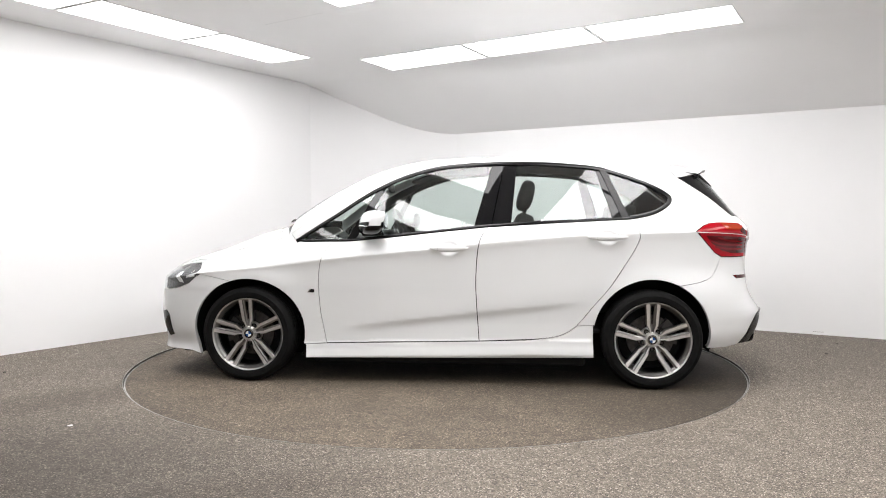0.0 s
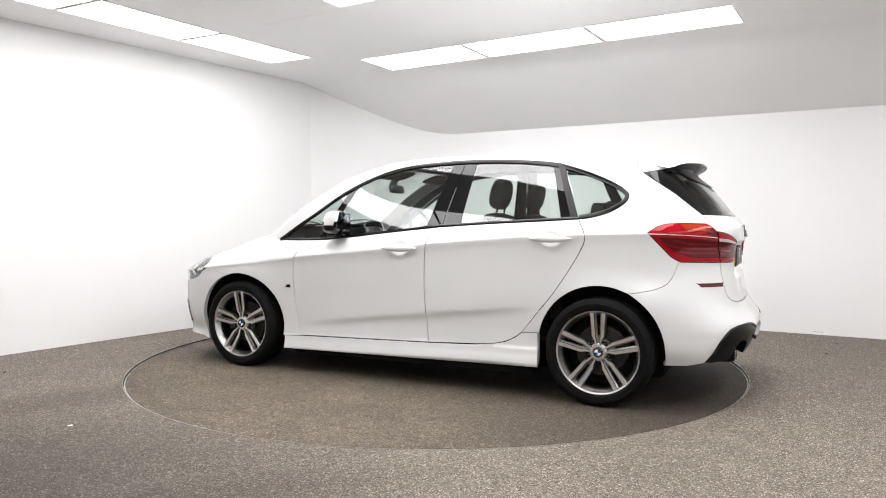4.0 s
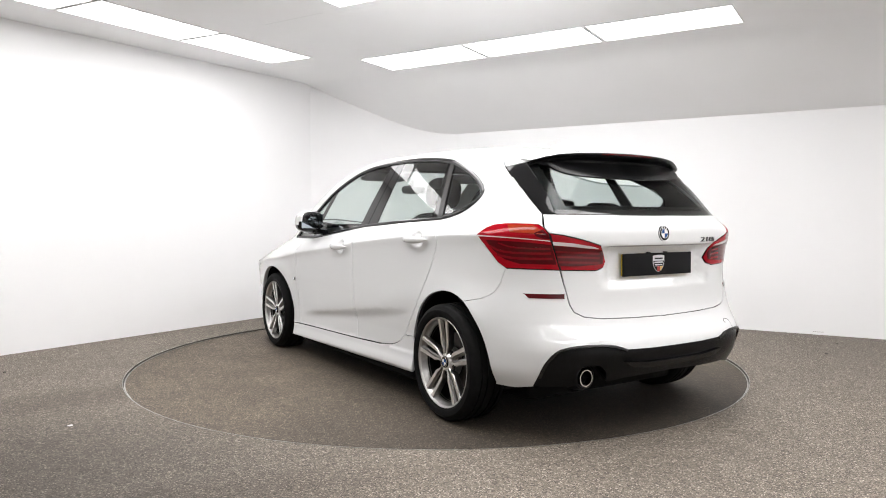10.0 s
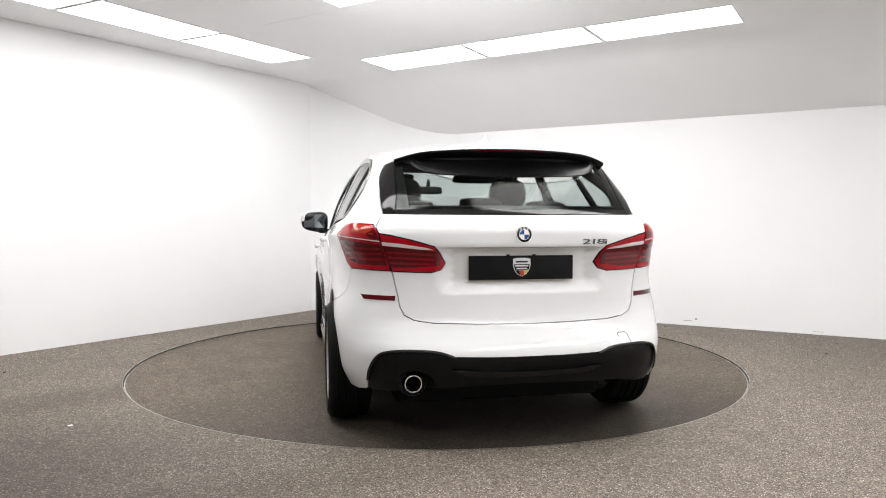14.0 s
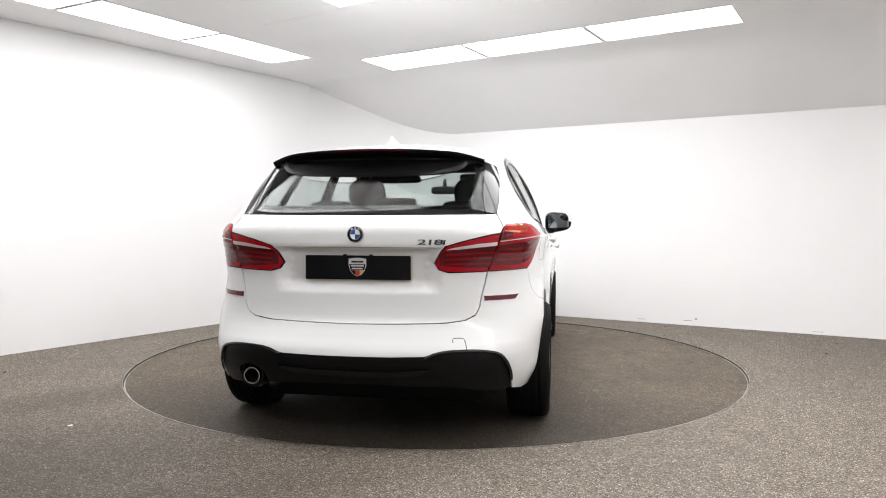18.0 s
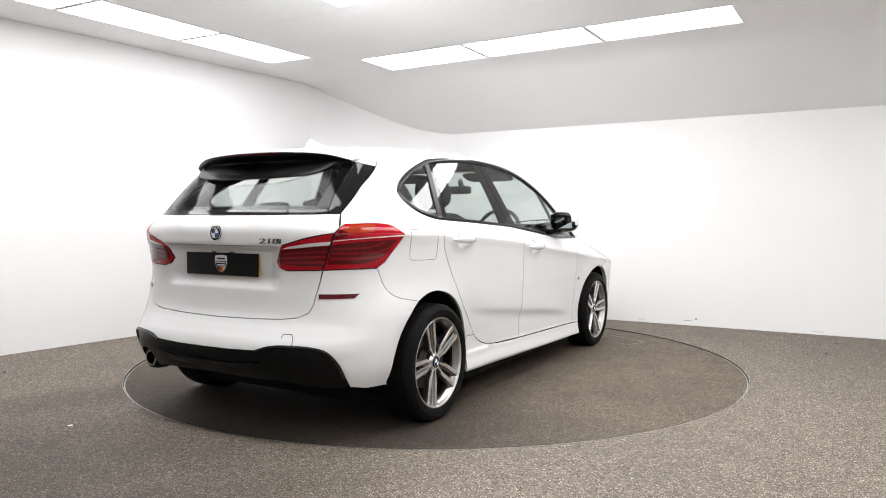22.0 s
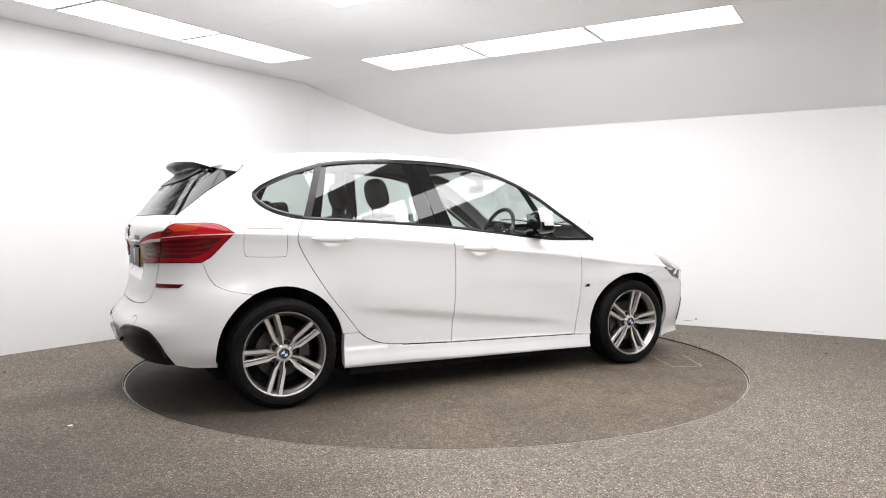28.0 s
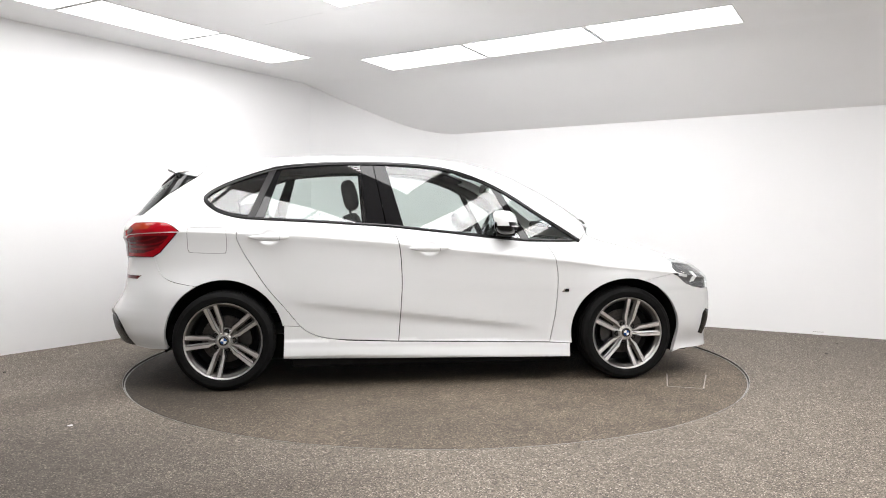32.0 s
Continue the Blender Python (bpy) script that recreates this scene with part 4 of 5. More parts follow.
for outline in (TAIL_LAMP_OUT, TAIL_LAMP_IN):
    skin("lamp_seal", outline, lift_rear, BLACK_GLOSS, car, scale=END, mirror=True, step=0.03, depth=0.02, out=-0.0015, gap=-0.0012, label="thin black seal round the tail lamp")
lamp_bits("tail_lamp", TAIL_LAMP_OUT, [
    ("lens_strip", bar([(64.5, 1.000), (58.0, 0.998), (50.0, 0.991), (45.0, 0.984), (41.6, 0.978)], 0.0042), LENS_WHITE, 0.0062),
    ("indicator_lens", [(54.0, 1.052), (46.5, 1.050), (43.2, 1.018), (43.0, 1.006), (48.0, 1.012), (52.8, 1.016)], AMBER, 0.0056),
    ("lens_shade", [(43.6, 1.030), (42.4, 1.010), (41.6, 0.984), (43.5, 0.987), (45.5, 1.000), (46.0, 1.012)], RED_DARK, 0.0060),
    ("lens_shade", [(61.0, 0.978), (55.0, 0.976), (48.0, 0.970), (41.3, 0.958), (40.0, 0.872), (40.0, 0.862), (50.0, 0.864), (54.5, 0.884), (58.5, 0.930)], RED_DARK, 0.0054),
    ("light_guide", bar([(59.5, 0.955), (55.5, 0.930), (49.0, 0.922), (41.4, 0.922)], 0.011), RED_MID, 0.0064),
    ("light_guide", bar([(56.5, 0.970), (52.5, 0.951), (47.5, 0.945), (41.6, 0.944)], 0.008), RED_MID, 0.0064),
    ("light_guide", bar([(57.0, 0.912), (52.5, 0.899), (47.0, 0.896), (41.0, 0.896)], 0.012), RED_MID, 0.0064)])
lamp_bits("tail_lamp_inner", TAIL_LAMP_IN, [
    ("lens_strip", [(41.0, 0.973), (36.0, 0.966), (29.0, 0.948), (27.2, 0.938), (31.0, 0.942), (36.0, 0.951), (40.7, 0.957)], LENS_WHITE, 0.0062),
    ("lens_shade", [(40.6, 0.954), (36.0, 0.948), (31.0, 0.939), (26.4, 0.930), (25.6, 0.900), (25.8, 0.862), (33.0, 0.853), (39.2, 0.854)], RED_DARK, 0.0054),
    ("light_guide", bar([(40.2, 0.930), (34.0, 0.925), (27.2, 0.917)], 0.010), RED_MID, 0.0064),
    ("light_guide", bar([(39.8, 0.905), (33.0, 0.901), (27.0, 0.895)], 0.010), RED_MID, 0.0064),
    ("light_guide", bar([(39.4, 0.879), (33.0, 0.876), (27.0, 0.873)], 0.010), RED_MID, 0.0064)])
skin("reflector", [(49.3, 0.7225), (37.4, 0.7215), (37.4, 0.693), (47.4, 0.695)], lift_rear, RED_DARK, car, scale=END, mirror=True, step=0.02, out=0.003, label="dark red bumper reflector")

BROW = material("silver_lamp_brow", (0.66, 0.67, 0.68), 0.25, 0.2)
LAMP_GUIDE = material("frosted_light_guide", (0.80, 0.81, 0.82), 0.15)
HEAD_BOWL = material("headlamp_bowl", (0.14, 0.14, 0.145), 0.22, 0.4)
for lamp in skin("headlamp", HEADLAMP, lift_front, HEAD_BOWL, car, scale=END, mirror=True, step=0.02, out=-0.012, depth=0.02, label="headlamp with grey bowl and clear cover"):
    s = 1 if lamp.data.vertices[0].co.y > 0 else -1
    skin("lamp_cover", [(a * s, z) for a, z in HEADLAMP], lift_front, CLEAR, lamp, scale=END, step=0.03, out=0.0022, depth=0.002)
    skin("light_guide", [(a * s, z) for a, z in ((60.8, 0.727), (57.2, 0.706), (56.6, 0.676), (60.2, 0.688))], lift_front, LAMP_GUIDE, lamp, scale=END, step=0.02, out=-0.008, depth=0.004)
    skin("light_guide", [(a * s, z) for a, z in ((53.8, 0.732), (51.6, 0.726), (53.6, 0.650), (55.8, 0.645))], lift_front, LAMP_GUIDE, lamp, scale=END, step=0.02, out=-0.008, depth=0.004)
    upper = [(a, min(z, nose_top(a)) - 0.003) for a, z in ((60.0, 0.812), (56.5, 0.806), (53.0, 0.800), (49.5, 0.79), (46.0, 0.78), (43.6, 0.760))]
    lower = [(43.9, 0.742), (46.5, 0.752), (49.5, 0.762), (53.0, 0.771), (56.5, 0.778), (59.6, 0.784)]
    skin("lamp_brow", [(a * s, z) for a, z in upper + lower], lift_front, BROW, lamp, scale=END, step=0.02, out=0.0005, depth=0.004)
# ---- car: wheels ----
RUBBER = mottled(material("tyre_rubber", (0.007, 0.007, 0.007), 0.6, Specular_IOR_Level=0.06), (0.006, 0.006, 0.006), (0.009, 0.009, 0.009), 25.0, bump=0.1, bump_scale=400.0)
ALLOY = mottled(material("grey_alloy", (0.30, 0.29, 0.285), 0.28, 1.0), (0.30, 0.292, 0.285), (0.38, 0.37, 0.36), 40.0)
MACHINED = mottled(material("machined_alloy_face", (0.66, 0.65, 0.64), 0.30, 0.9), (0.70, 0.69, 0.68), (0.80, 0.79, 0.78), 60.0)
RIM_EDGE = mottled(material("brushed_rim_edge", (0.5, 0.49, 0.48), 0.45, 1.0), (0.46, 0.45, 0.44), (0.54, 0.53, 0.52), 60.0)
# alloy with the shade behind the spokes put into its colour
BARREL = material("shaded_alloy_barrel", (0.07, 0.068, 0.066), 0.4, 1.0)
IRON = mottled(material("brake_iron", (0.08, 0.077, 0.074), 0.45, 0.5), (0.035, 0.031, 0.029), (0.085, 0.076, 0.070), 50.0)
BLUE = material("enamel_blue", (0.02, 0.075, 0.24), 0.2)
WHITE = material("enamel_white", (0.78, 0.78, 0.78), 0.25)


def lathe(profile, mat, steps=72, name="lathe", closed=False):
    """A mesh turned round the y axis from (radius, y) points."""
    n = len(profile)
    verts = [(r * math.cos(2 * math.pi * i / steps), y, r * math.sin(2 * math.pi * i / steps)) for i in range(steps) for r, y in profile]
    faces = []
    for i in range(steps):
        j = (i + 1) % steps
        for k in range(n if closed else n - 1):
            l = (k + 1) % n
            faces.append((i * n + k, i * n + l, j * n + l, j * n + k))
    me = mesh_of(name, verts, faces, mat, True)
    bm = bmesh.new()
    bm.from_mesh(me)
    bmesh.ops.remove_doubles(bm, verts=bm.verts, dist=1e-5)
    bmesh.ops.recalc_face_normals(bm, faces=bm.faces)
    bm.to_mesh(me)
    bm.free()
    me.set_sharp_from_angle(angle=radians(40))
    return me


tyre_half = [(0.236, 0.088), (0.243, 0.100), (0.252, 0.1085), (0.264, 0.1125), (0.280, 0.1115), (0.285, 0.1125), (0.288, 0.1095), (0.300, 0.104), (0.309, 0.096), (0.3145, 0.085), (0.3165, 0.066), (0.309, 0.065), (0.309, 0.057), (0.3172, 0.056), (0.318, 0.030), (0.310, 0.029), (0.310, 0.020), (0.318, 0.019), (0.318, 0.0)]
TYRE = lathe(tyre_half + [(r, -y) for r, y in reversed(tyre_half[:-1])], RUBBER, 96, "tyre")
RIM = lathe([(0.240, 0.090), (0.2455, 0.098), (0.2455, 0.1015), (0.242, 0.1025), (0.2365, 0.0985), (0.2325, 0.088), (0.227, 0.072), (0.215, 0.060), (0.212, 0.0), (0.211, -0.085), (0.229, -0.09), (0.236, -0.10)], BARREL, 96, "wheel")
LIP = lathe([(0.2456, 0.1015), (0.2430, 0.1045), (0.2385, 0.1035), (0.2350, 0.0990), (0.2330, 0.0925)], RIM_EDGE, 96, "rim_edge")
STEP = lathe([(0.2330, 0.0925), (0.2285, 0.084), (0.2225, 0.0765), (0.2170, 0.068), (0.2145, 0.052), (0.2135, 0.020)], ALLOY, 96, "rim_step")
DISC_BRAKE = lathe([(0.05, 0.020), (0.075, 0.020), (0.078, 0.002), (0.150, 0.002), (0.152, -0.010), (0.150, -0.022), (0.05, -0.022)], IRON, 64, "brake_disc")
HUB = lathe([(0.0, 0.076), (0.031, 0.076), (0.033, 0.080), (0.044, 0.079), (0.052, 0.070), (0.060, 0.055), (0.075, 0.050), (0.080, 0.02), (0.0, 0.02)], MACHINED, 48, "hub")
CAP = lathe([(0.0, 0.0865), (0.028, 0.086), (0.031, 0.083), (0.031, 0.077)], BLACK_GLOSS, 32, "centre_cap")
BACKING = lathe([(0.0, -0.03), (0.203, -0.03)], LINER, 48, "wheel_backing")


def sector(r0, r1, a0, a1, y, mat, name, steps=10):
    verts, n = [], steps + 1
    for r in (r0, r1):
        verts += [(r * math.sin(a0 + (a1 - a0) * i / steps), y, r * math.cos(a0 + (a1 - a0) * i / steps)) for i in range(n)]
    verts += [(x, y - 0.001, z) for x, _, z in verts]
    faces = []
    for i in range(steps):
        faces += [(i, i + 1, n + i + 1, n + i), (2 * n + i, 3 * n + i, 3 * n + i + 1, 2 * n + i + 1), (n + i, n + i + 1, 3 * n + i + 1, 3 * n + i), (i, 2 * n + i, 2 * n + i + 1, i + 1)]
    return mesh_of(name, verts, faces, mat)


CAP_QUARTERS = [sector(0.0, 0.019, math.pi / 2 * k, math.pi / 2 * (k + 1), 0.0885, BLUE if k % 2 else WHITE, "cap_quarter") for k in range(4)]
CAP_RING = sector(0.0265, 0.0285, 0, 2 * math.pi, 0.0882, CHROME, "cap_ring", 32)


def spoke_mesh(side):
    """One arm of a twin spoke, pointing up, grey with a bright machined face."""
    rows = []
    for r, off, w, y, d in ((0.034, 0.0085, 0.0078, 0.080, 0.030), (0.056, 0.0115, 0.0090, 0.081, 0.032), (0.074, 0.0150, 0.0105, 0.082, 0.034), (0.084, 0.0205, 0.0125, 0.083, 0.036), (0.096, 0.0245, 0.0140, 0.084, 0.036), (0.13, 0.0262, 0.0146, 0.087, 0.036), (0.18, 0.0290, 0.0152, 0.092, 0.035), (0.222, 0.0318, 0.0160, 0.097, 0.034), (0.236, 0.0328, 0.0175, 0.099, 0.030)):
        c = off * side
        # a bright turned face towards the outer edge, a dished flank and ledge towards the twin
        lo, hi = (c - w, c + w)
        inner, outer = (lo, hi) if side > 0 else (hi, lo)
        k = 1 if side > 0 else -1
        row = [(inner - 0.004 * k, y - d, r), (inner - 0.003 * k, y - 0.014, r), (inner + 0.0035 * k, y - 0.0105, r), (inner + 0.0075 * k, y - 0.0005, r), (outer - 0.0035 * k, y, r), (outer, y - 0.005, r), (outer + 0.001 * k, y - d, r)]
        rows.append(row)
    verts = [p for row in rows for p in row]
    faces, face_mat = [], []
    n = len(rows[0])
    for i in range(len(rows) - 1):
        for k in range(n):
            l = (k + 1) % n
            faces.append((i * n + k, i * n + l, i * n + n + l, i * n + n + k))
            face_mat.append(1 if k == 3 else 0)
    faces += [tuple(range(n)), tuple(range(len(verts) - n, len(verts)))]
    face_mat += [0, 0]
    me = mesh_of("spoke", verts, faces, ALLOY, True)
    me.materials.append(MACHINED)
    me.polygons.foreach_set("material_index", face_mat)
    bm = bmesh.new()
    bm.from_mesh(me)
    bmesh.ops.recalc_face_normals(bm, faces=bm.faces)
    bm.to_mesh(me)
    bm.free()
    me.set_sharp_from_angle(angle=radians(30))
    return me


ARMS = [spoke_mesh(1), spoke_mesh(-1)]
WEB = sector(0.058, 0.098, -0.17, 0.17, 0.060, ALLOY, "spoke_web")
bolt_bm = bmesh.new()
bmesh.ops.create_cone(bolt_bm, cap_ends=True, segments=6, radius1=0.0085, radius2=0.0075, depth=0.016, matrix=pose(0, 0, 0, 90))
BOLT = bpy.data.meshes.new("wheel_bolt")
bolt_bm.to_mesh(BOLT)
bolt_bm.free()
BOLT.materials.append(IRON)
# dark discs paint the shade of the bolt recesses onto the hub
well_shade_bm = bmesh.new()
bmesh.ops.create_cone(well_shade_bm, cap_ends=True, segments=24, radius1=0.0175, radius2=0.0175, depth=0.004, matrix=pose(0, 0, 0, 90))
WELL_SHADE = bpy.data.meshes.new("bolt_well_shade")
well_shade_bm.to_mesh(WELL_SHADE)
well_shade_bm.free()
WELL_SHADE.materials.append(LINER)
cal_v, cal_f = [], []
for i in range(11):
    a = radians(-32 + 6.4 * i)
    for r, y in ((0.104, -0.045), (0.104, 0.028), (0.166, 0.030), (0.168, -0.045)):
        cal_v.append((r * math.sin(a), y, r * math.cos(a)))
for i in range(10):
    cal_f += [(4 * i + k, 4 * i + (k + 1) % 4, 4 * i + 4 + (k + 1) % 4, 4 * i + 4 + k) for k in range(4)]
CALIPER = mesh_of("brake_caliper", cal_v, cal_f + [(0, 1, 2, 3), (43, 42, 41, 40)], BARREL)


def child(name, me, parent, m=None):
    ob = new(name, me)
    ob.parent = parent
    if m is not None:
        ob.matrix_basis = m
    return ob


def wheel(x, side, spoke_turn, caliper_turn):
    w = child("wheel", RIM, car, pose(x, side * 0.792, 0.318 + DECK_Z, 0, 0, 0 if side > 0 else 180))
    tagged(w, "five twin-spoke alloy wheel on a low black tyre")
    child("tyre", TYRE, w)
    child("rim_edge", LIP, w)
    child("rim_step", STEP, w)
    child("brake_disc", DISC_BRAKE, w)
    child("brake_caliper", CALIPER, w, pose(0, 0, 0, 0, caliper_turn))
    child("wheel_backing", BACKING, w)
    child("hub", HUB, w)
    child("centre_cap", CAP, w)
    child("cap_ring", CAP_RING, w)
    for q in CAP_QUARTERS:
        child("cap_quarter", q, w)
    for k in range(5):
        turn_k = pose(0, 0, 0, 0, -(spoke_turn + 72 * k))
        for arm in ARMS:
            child("spoke", arm, w, turn_k)
        child("spoke_web", WEB, w, turn_k)
        mid = pose(0, 0, 0, 0, -(spoke_turn + 36 + 72 * k))
        child("bolt_well_shade", WELL_SHADE, w, mid @ pose(0, 0.064, 0.0615))
        child("wheel_bolt", BOLT, w, mid @ pose(0, 0.062, 0.0615))
    return w


wheel(1.335, 1, -4.0, 80)
wheel(-1.335, 1, 0.0, -70)
wheel(1.335, -1, 12.0, 80)
wheel(-1.335, -1, -20.0, -70)


# wheel housings and underside
def housing(x, side):
    bm = bmesh.new()
    rings = []
    for inner in (True, False):
        ring_v = []
        for a in np.linspace(-0.42 if x > 0 else -0.30, math.pi + (0.42 if x > 0 else 0.26), 28):
            px, pz = x + 0.395 * math.cos(a), 0.318 + 0.385 * math.sin(a)
            edge = float(half_width(np.array(px), np.array(max(pz, 0.2)))) - 0.018
            ring_v.append(bm.verts.new((px, side * (0.50 if inner else edge), pz)))
        rings.append(ring_v)
    for i in range(27):
        bm.faces.new((rings[0][i], rings[0][i + 1], rings[1][i + 1], rings[1][i]))
    bm.faces.new(rings[0])
    part("wheel_housing", bm, LINER, car)


for hx in (1.335, -1.335):
    for s in (1, -1):
        housing(hx, s)
# hangs below true floor height, added to block light and darken the ground
bm = bmesh.new()
box(bm, -1.66, 1.95, -0.56, 0.56, 0.120, 0.36, 0.03)
box(bm, -0.92, 0.90, -0.825, 0.825, 0.118, 0.30, 0.03)
box(bm, -1.97, -1.60, -0.66, 0.66, 0.268, 0.40, 0.02)
part("underbody_shade_tray", bm, LINER, car)
# ---- car: trim and fittings ----
def place_on(lift, u, v, out=0.0, scale=(1.0, 1.0)):
    """Pose on the body with z outwards and y up the surface."""
    uu, vv = np.array([float(u)]), np.array([float(v)])
    e = 0.004
    p = lift(uu, vv)[0]
    du = lift(uu + e / scale[0], vv)[0] - lift(uu - e / scale[0], vv)[0]
    dv = lift(uu, vv + e / scale[1])[0] - lift(uu, vv - e / scale[1])[0]
    n = Vector(np.cross(du, dv)).normalized()
    if n.dot(Vector(p) - Vector((0, 0, 0.6))) < 0:
        n = -n
    up = Vector(dv)
    up = (up - n * up.dot(n)).normalized()
    right = up.cross(n)
    m = Matrix((right, up, n)).transposed().to_4x4()
    m.translation = Vector(p) + n * out
    return m


# door handles
def handle_bar(bm, length, m):
    n, k = 17, 12
    rows = []
    for i in range(n):
        s = -1 + 2 * i / (n - 1)
        taper = max(0.0, 1 - abs(s) ** 2.3) ** 0.8
        h, d = 0.003 + 0.0175 * taper, 0.003 + 0.011 * taper
        z = 0.004 + 0.026 * math.sqrt(max(0.0, 1 - s * s * 0.96))
        rows.append([bm.verts.new(m @ Vector((s * length / 2, h * math.sin(2 * math.pi * j / k), z + d * math.cos(2 * math.pi * j / k)))) for j in range(k)])
    for a, b in zip(rows, rows[1:]):
        for j in range(k):
            bm.faces.new((a[j], a[(j + 1) % k], b[(j + 1) % k], b[j]))
    bm.faces.new(rows[0][::-1])
    bm.faces.new(rows[-1])


for hx, hz in HANDLES:
    for s in (1, -1):
        m = place_on(lift_side, hx, hz)
        m.translation = Vector(lift_side(np.array([hx + 0.12]), np.array([hz]))[0] + lift_side(np.array([hx - 0.12]), np.array([hz]))[0]) / 2
        bm = bmesh.new()
        handle_bar(bm, 0.255, m)
        # the fixed end piece behind the grip
        if s < 0:
            bmesh.ops.scale(bm, vec=(1, -1, 1), verts=bm.verts)
        ob = part("door_handle", bm, PAINT, car, "white body-coloured pull handle")
        slit = bmesh.new()
        box(slit, -0.0006, 0.0006, -0.012, 0.012, 0.022, 0.0372, 0.0, m @ pose(-0.070, 0, 0))
        if s < 0:
            bmesh.ops.scale(slit, vec=(1, -1, 1), verts=slit.verts)
        part("handle_joint", slit, GAP, ob)


# door mirrors: white cap, black base and glass
def mirror_shell(side):
    bm = bmesh.new()
    bmesh.ops.create_uvsphere(bm, u_segments=28, v_segments=16, radius=1.0)
    for v in bm.verts:
        x, y, z = v.co
        f = lambda t, p: math.copysign(abs(t) ** p, t)
        x, y, z = f(x, 0.62), f(y, 0.6), f(z, 0.62)
        y2 = y * 0.108
        x2 = x * (0.088 - 0.016 * y)
        z2 = z * (0.080 - 0.012 * y)
        if x < 0:
            x2 *= 0.80
        v.co = (0.462 + x2 - 0.034 * y - 0.020 * z, side * (0.930 + y2), 1.058 + z2 + 0.006 * y)
    return bm


# bluish mirror with the dark view it should reflect put into its colour
MIRROR = material("darkened_mirror_glass", (0.30, 0.33, 0.36), 0.02, 1.0)
for s in (1, -1):
    bm = mirror_shell(s)
    bmesh.ops.delete(bm, geom=[v for v in bm.verts if v.co.z < 1.038 or v.co.x + 0.34 * (abs(v.co.y) - 0.93) < 0.402], context="VERTS")
    cap = part("mirror", bm, PAINT, car, "white-capped door mirror with black base")
    bm = mirror_shell(s)
    for v in bm.verts:
        c = Vector((0.462, s * 0.93, 1.058))
        v.co = c + (v.co - c) * 0.972
    part("mirror_base", bm, BLACK_GLOSS, cap, "gloss black mirror housing")
    bm = bmesh.new()
    box(bm, 0.42, 0.55, s * 0.79 if s > 0 else -0.90, s * 0.90 if s > 0 else -0.79, 0.968, 1.005, 0.012)
    part("mirror_arm", bm, BLACK_GLOSS, cap)
    bm = bmesh.new()
    box(bm, 0.4595, 0.4625, -0.085, 0.085, -0.052, 0.052, 0.001)
    for v in bm.verts:
        v.co.y = v.co.y * (1.0 if v.co.z > 0 else 0.95)
    bmesh.ops.translate(bm, vec=(-0.076, s * 0.932, 1.066), verts=bm.verts)
    part("mirror_glass", bm, MIRROR, cap)
    bm = bmesh.new()
    box(bm, 0.440, 0.552, -0.085, 0.0925, -0.0026, 0.0026, 0.001)
    bmesh.ops.translate(bm, vec=(-0.006, s * 0.932, 1.036), verts=bm.verts)
    part("repeater_strip", bm, CHROME, cap)

# rear spoiler: white top, black scoop below
def tip_x(y):
    return -1.822 + 0.10 * (abs(y) / 0.5) ** 2.6


SPAN = 0.570
n_u, n_w = 33, 10
bm = bmesh.new()
rows = []
for i in range(n_u):
    y = -SPAN + 2 * SPAN * i / (n_u - 1)
    row = []
    for k in range(n_w):
        t = k / (n_w - 1)
        x0 = -1.503 + 0.012 * (abs(y) / SPAN) ** 2
        x = x0 + (tip_x(y) - x0) * t
        w = float(smooth_interp(np.array(max(x, -1.6)), STATIONS, 4)) * (1.0 - 0.02 * t)
        z = float(lift_top(np.array([x]), np.array([min(abs(y) / w, 0.985)]))[0, 2])
        drop = 0.014 * max(0.0, (abs(y) - 0.40) / 0.155) ** 2 * t
        row.append(bm.verts.new((x, y, z - 0.001 - drop)))
    rows.append(row)
for a, b in zip(rows, rows[1:]):
    for k in range(n_w - 1):
        bm.faces.new((a[k], a[k + 1], b[k + 1], b[k]))
tips = [tuple(r[-1].co) for r in rows]
spoiler = part("spoiler", bm, PAINT, car, "white roof spoiler with black underside")
bm = bmesh.new()
rows = []
for x, y, z in tips:
    s = abs(y) / SPAN
    zl = 1.297 + 0.020 * s ** 2 + 0.050 * s ** 8
    ang = math.degrees(math.atan2(y * 0.985, -(float(smooth_interp(np.array(zl), REAR)) + 1.2)))
    base = lift_rear(np.array([ang]), np.array([zl]))[0]
    chain = [(x, y, z), (x - 0.002, y, z - 0.004), (x + 0.006, y, z - 0.016), (x + 0.045 * (1 - 0.5 * s), y * 0.99, z - 0.026), (x + 0.085 * (1 - 0.8 * s), y * 0.975, 1.386 - 0.006 * s), (base[0] + 0.055 * (1 - 0.7 * s), base[1] * 0.985, zl + 0.030), (base[0] - 0.006, base[1], zl), (base[0] + 0.010, base[1], zl - 0.005)]
    rows.append([bm.verts.new(p) for p in spline(chain, per=3)])
for a, b in zip(rows, rows[1:]):
    for k in range(len(a) - 1):
        bm.faces.new((a[k], a[k + 1], b[k + 1], b[k]))
for r in (rows[0], rows[-1]):
    bm.faces.new(r)
part("spoiler_scoop", bm, BLACK_PLASTIC, spoiler, "black underside of the spoiler")
bm = bmesh.new()
rows = []
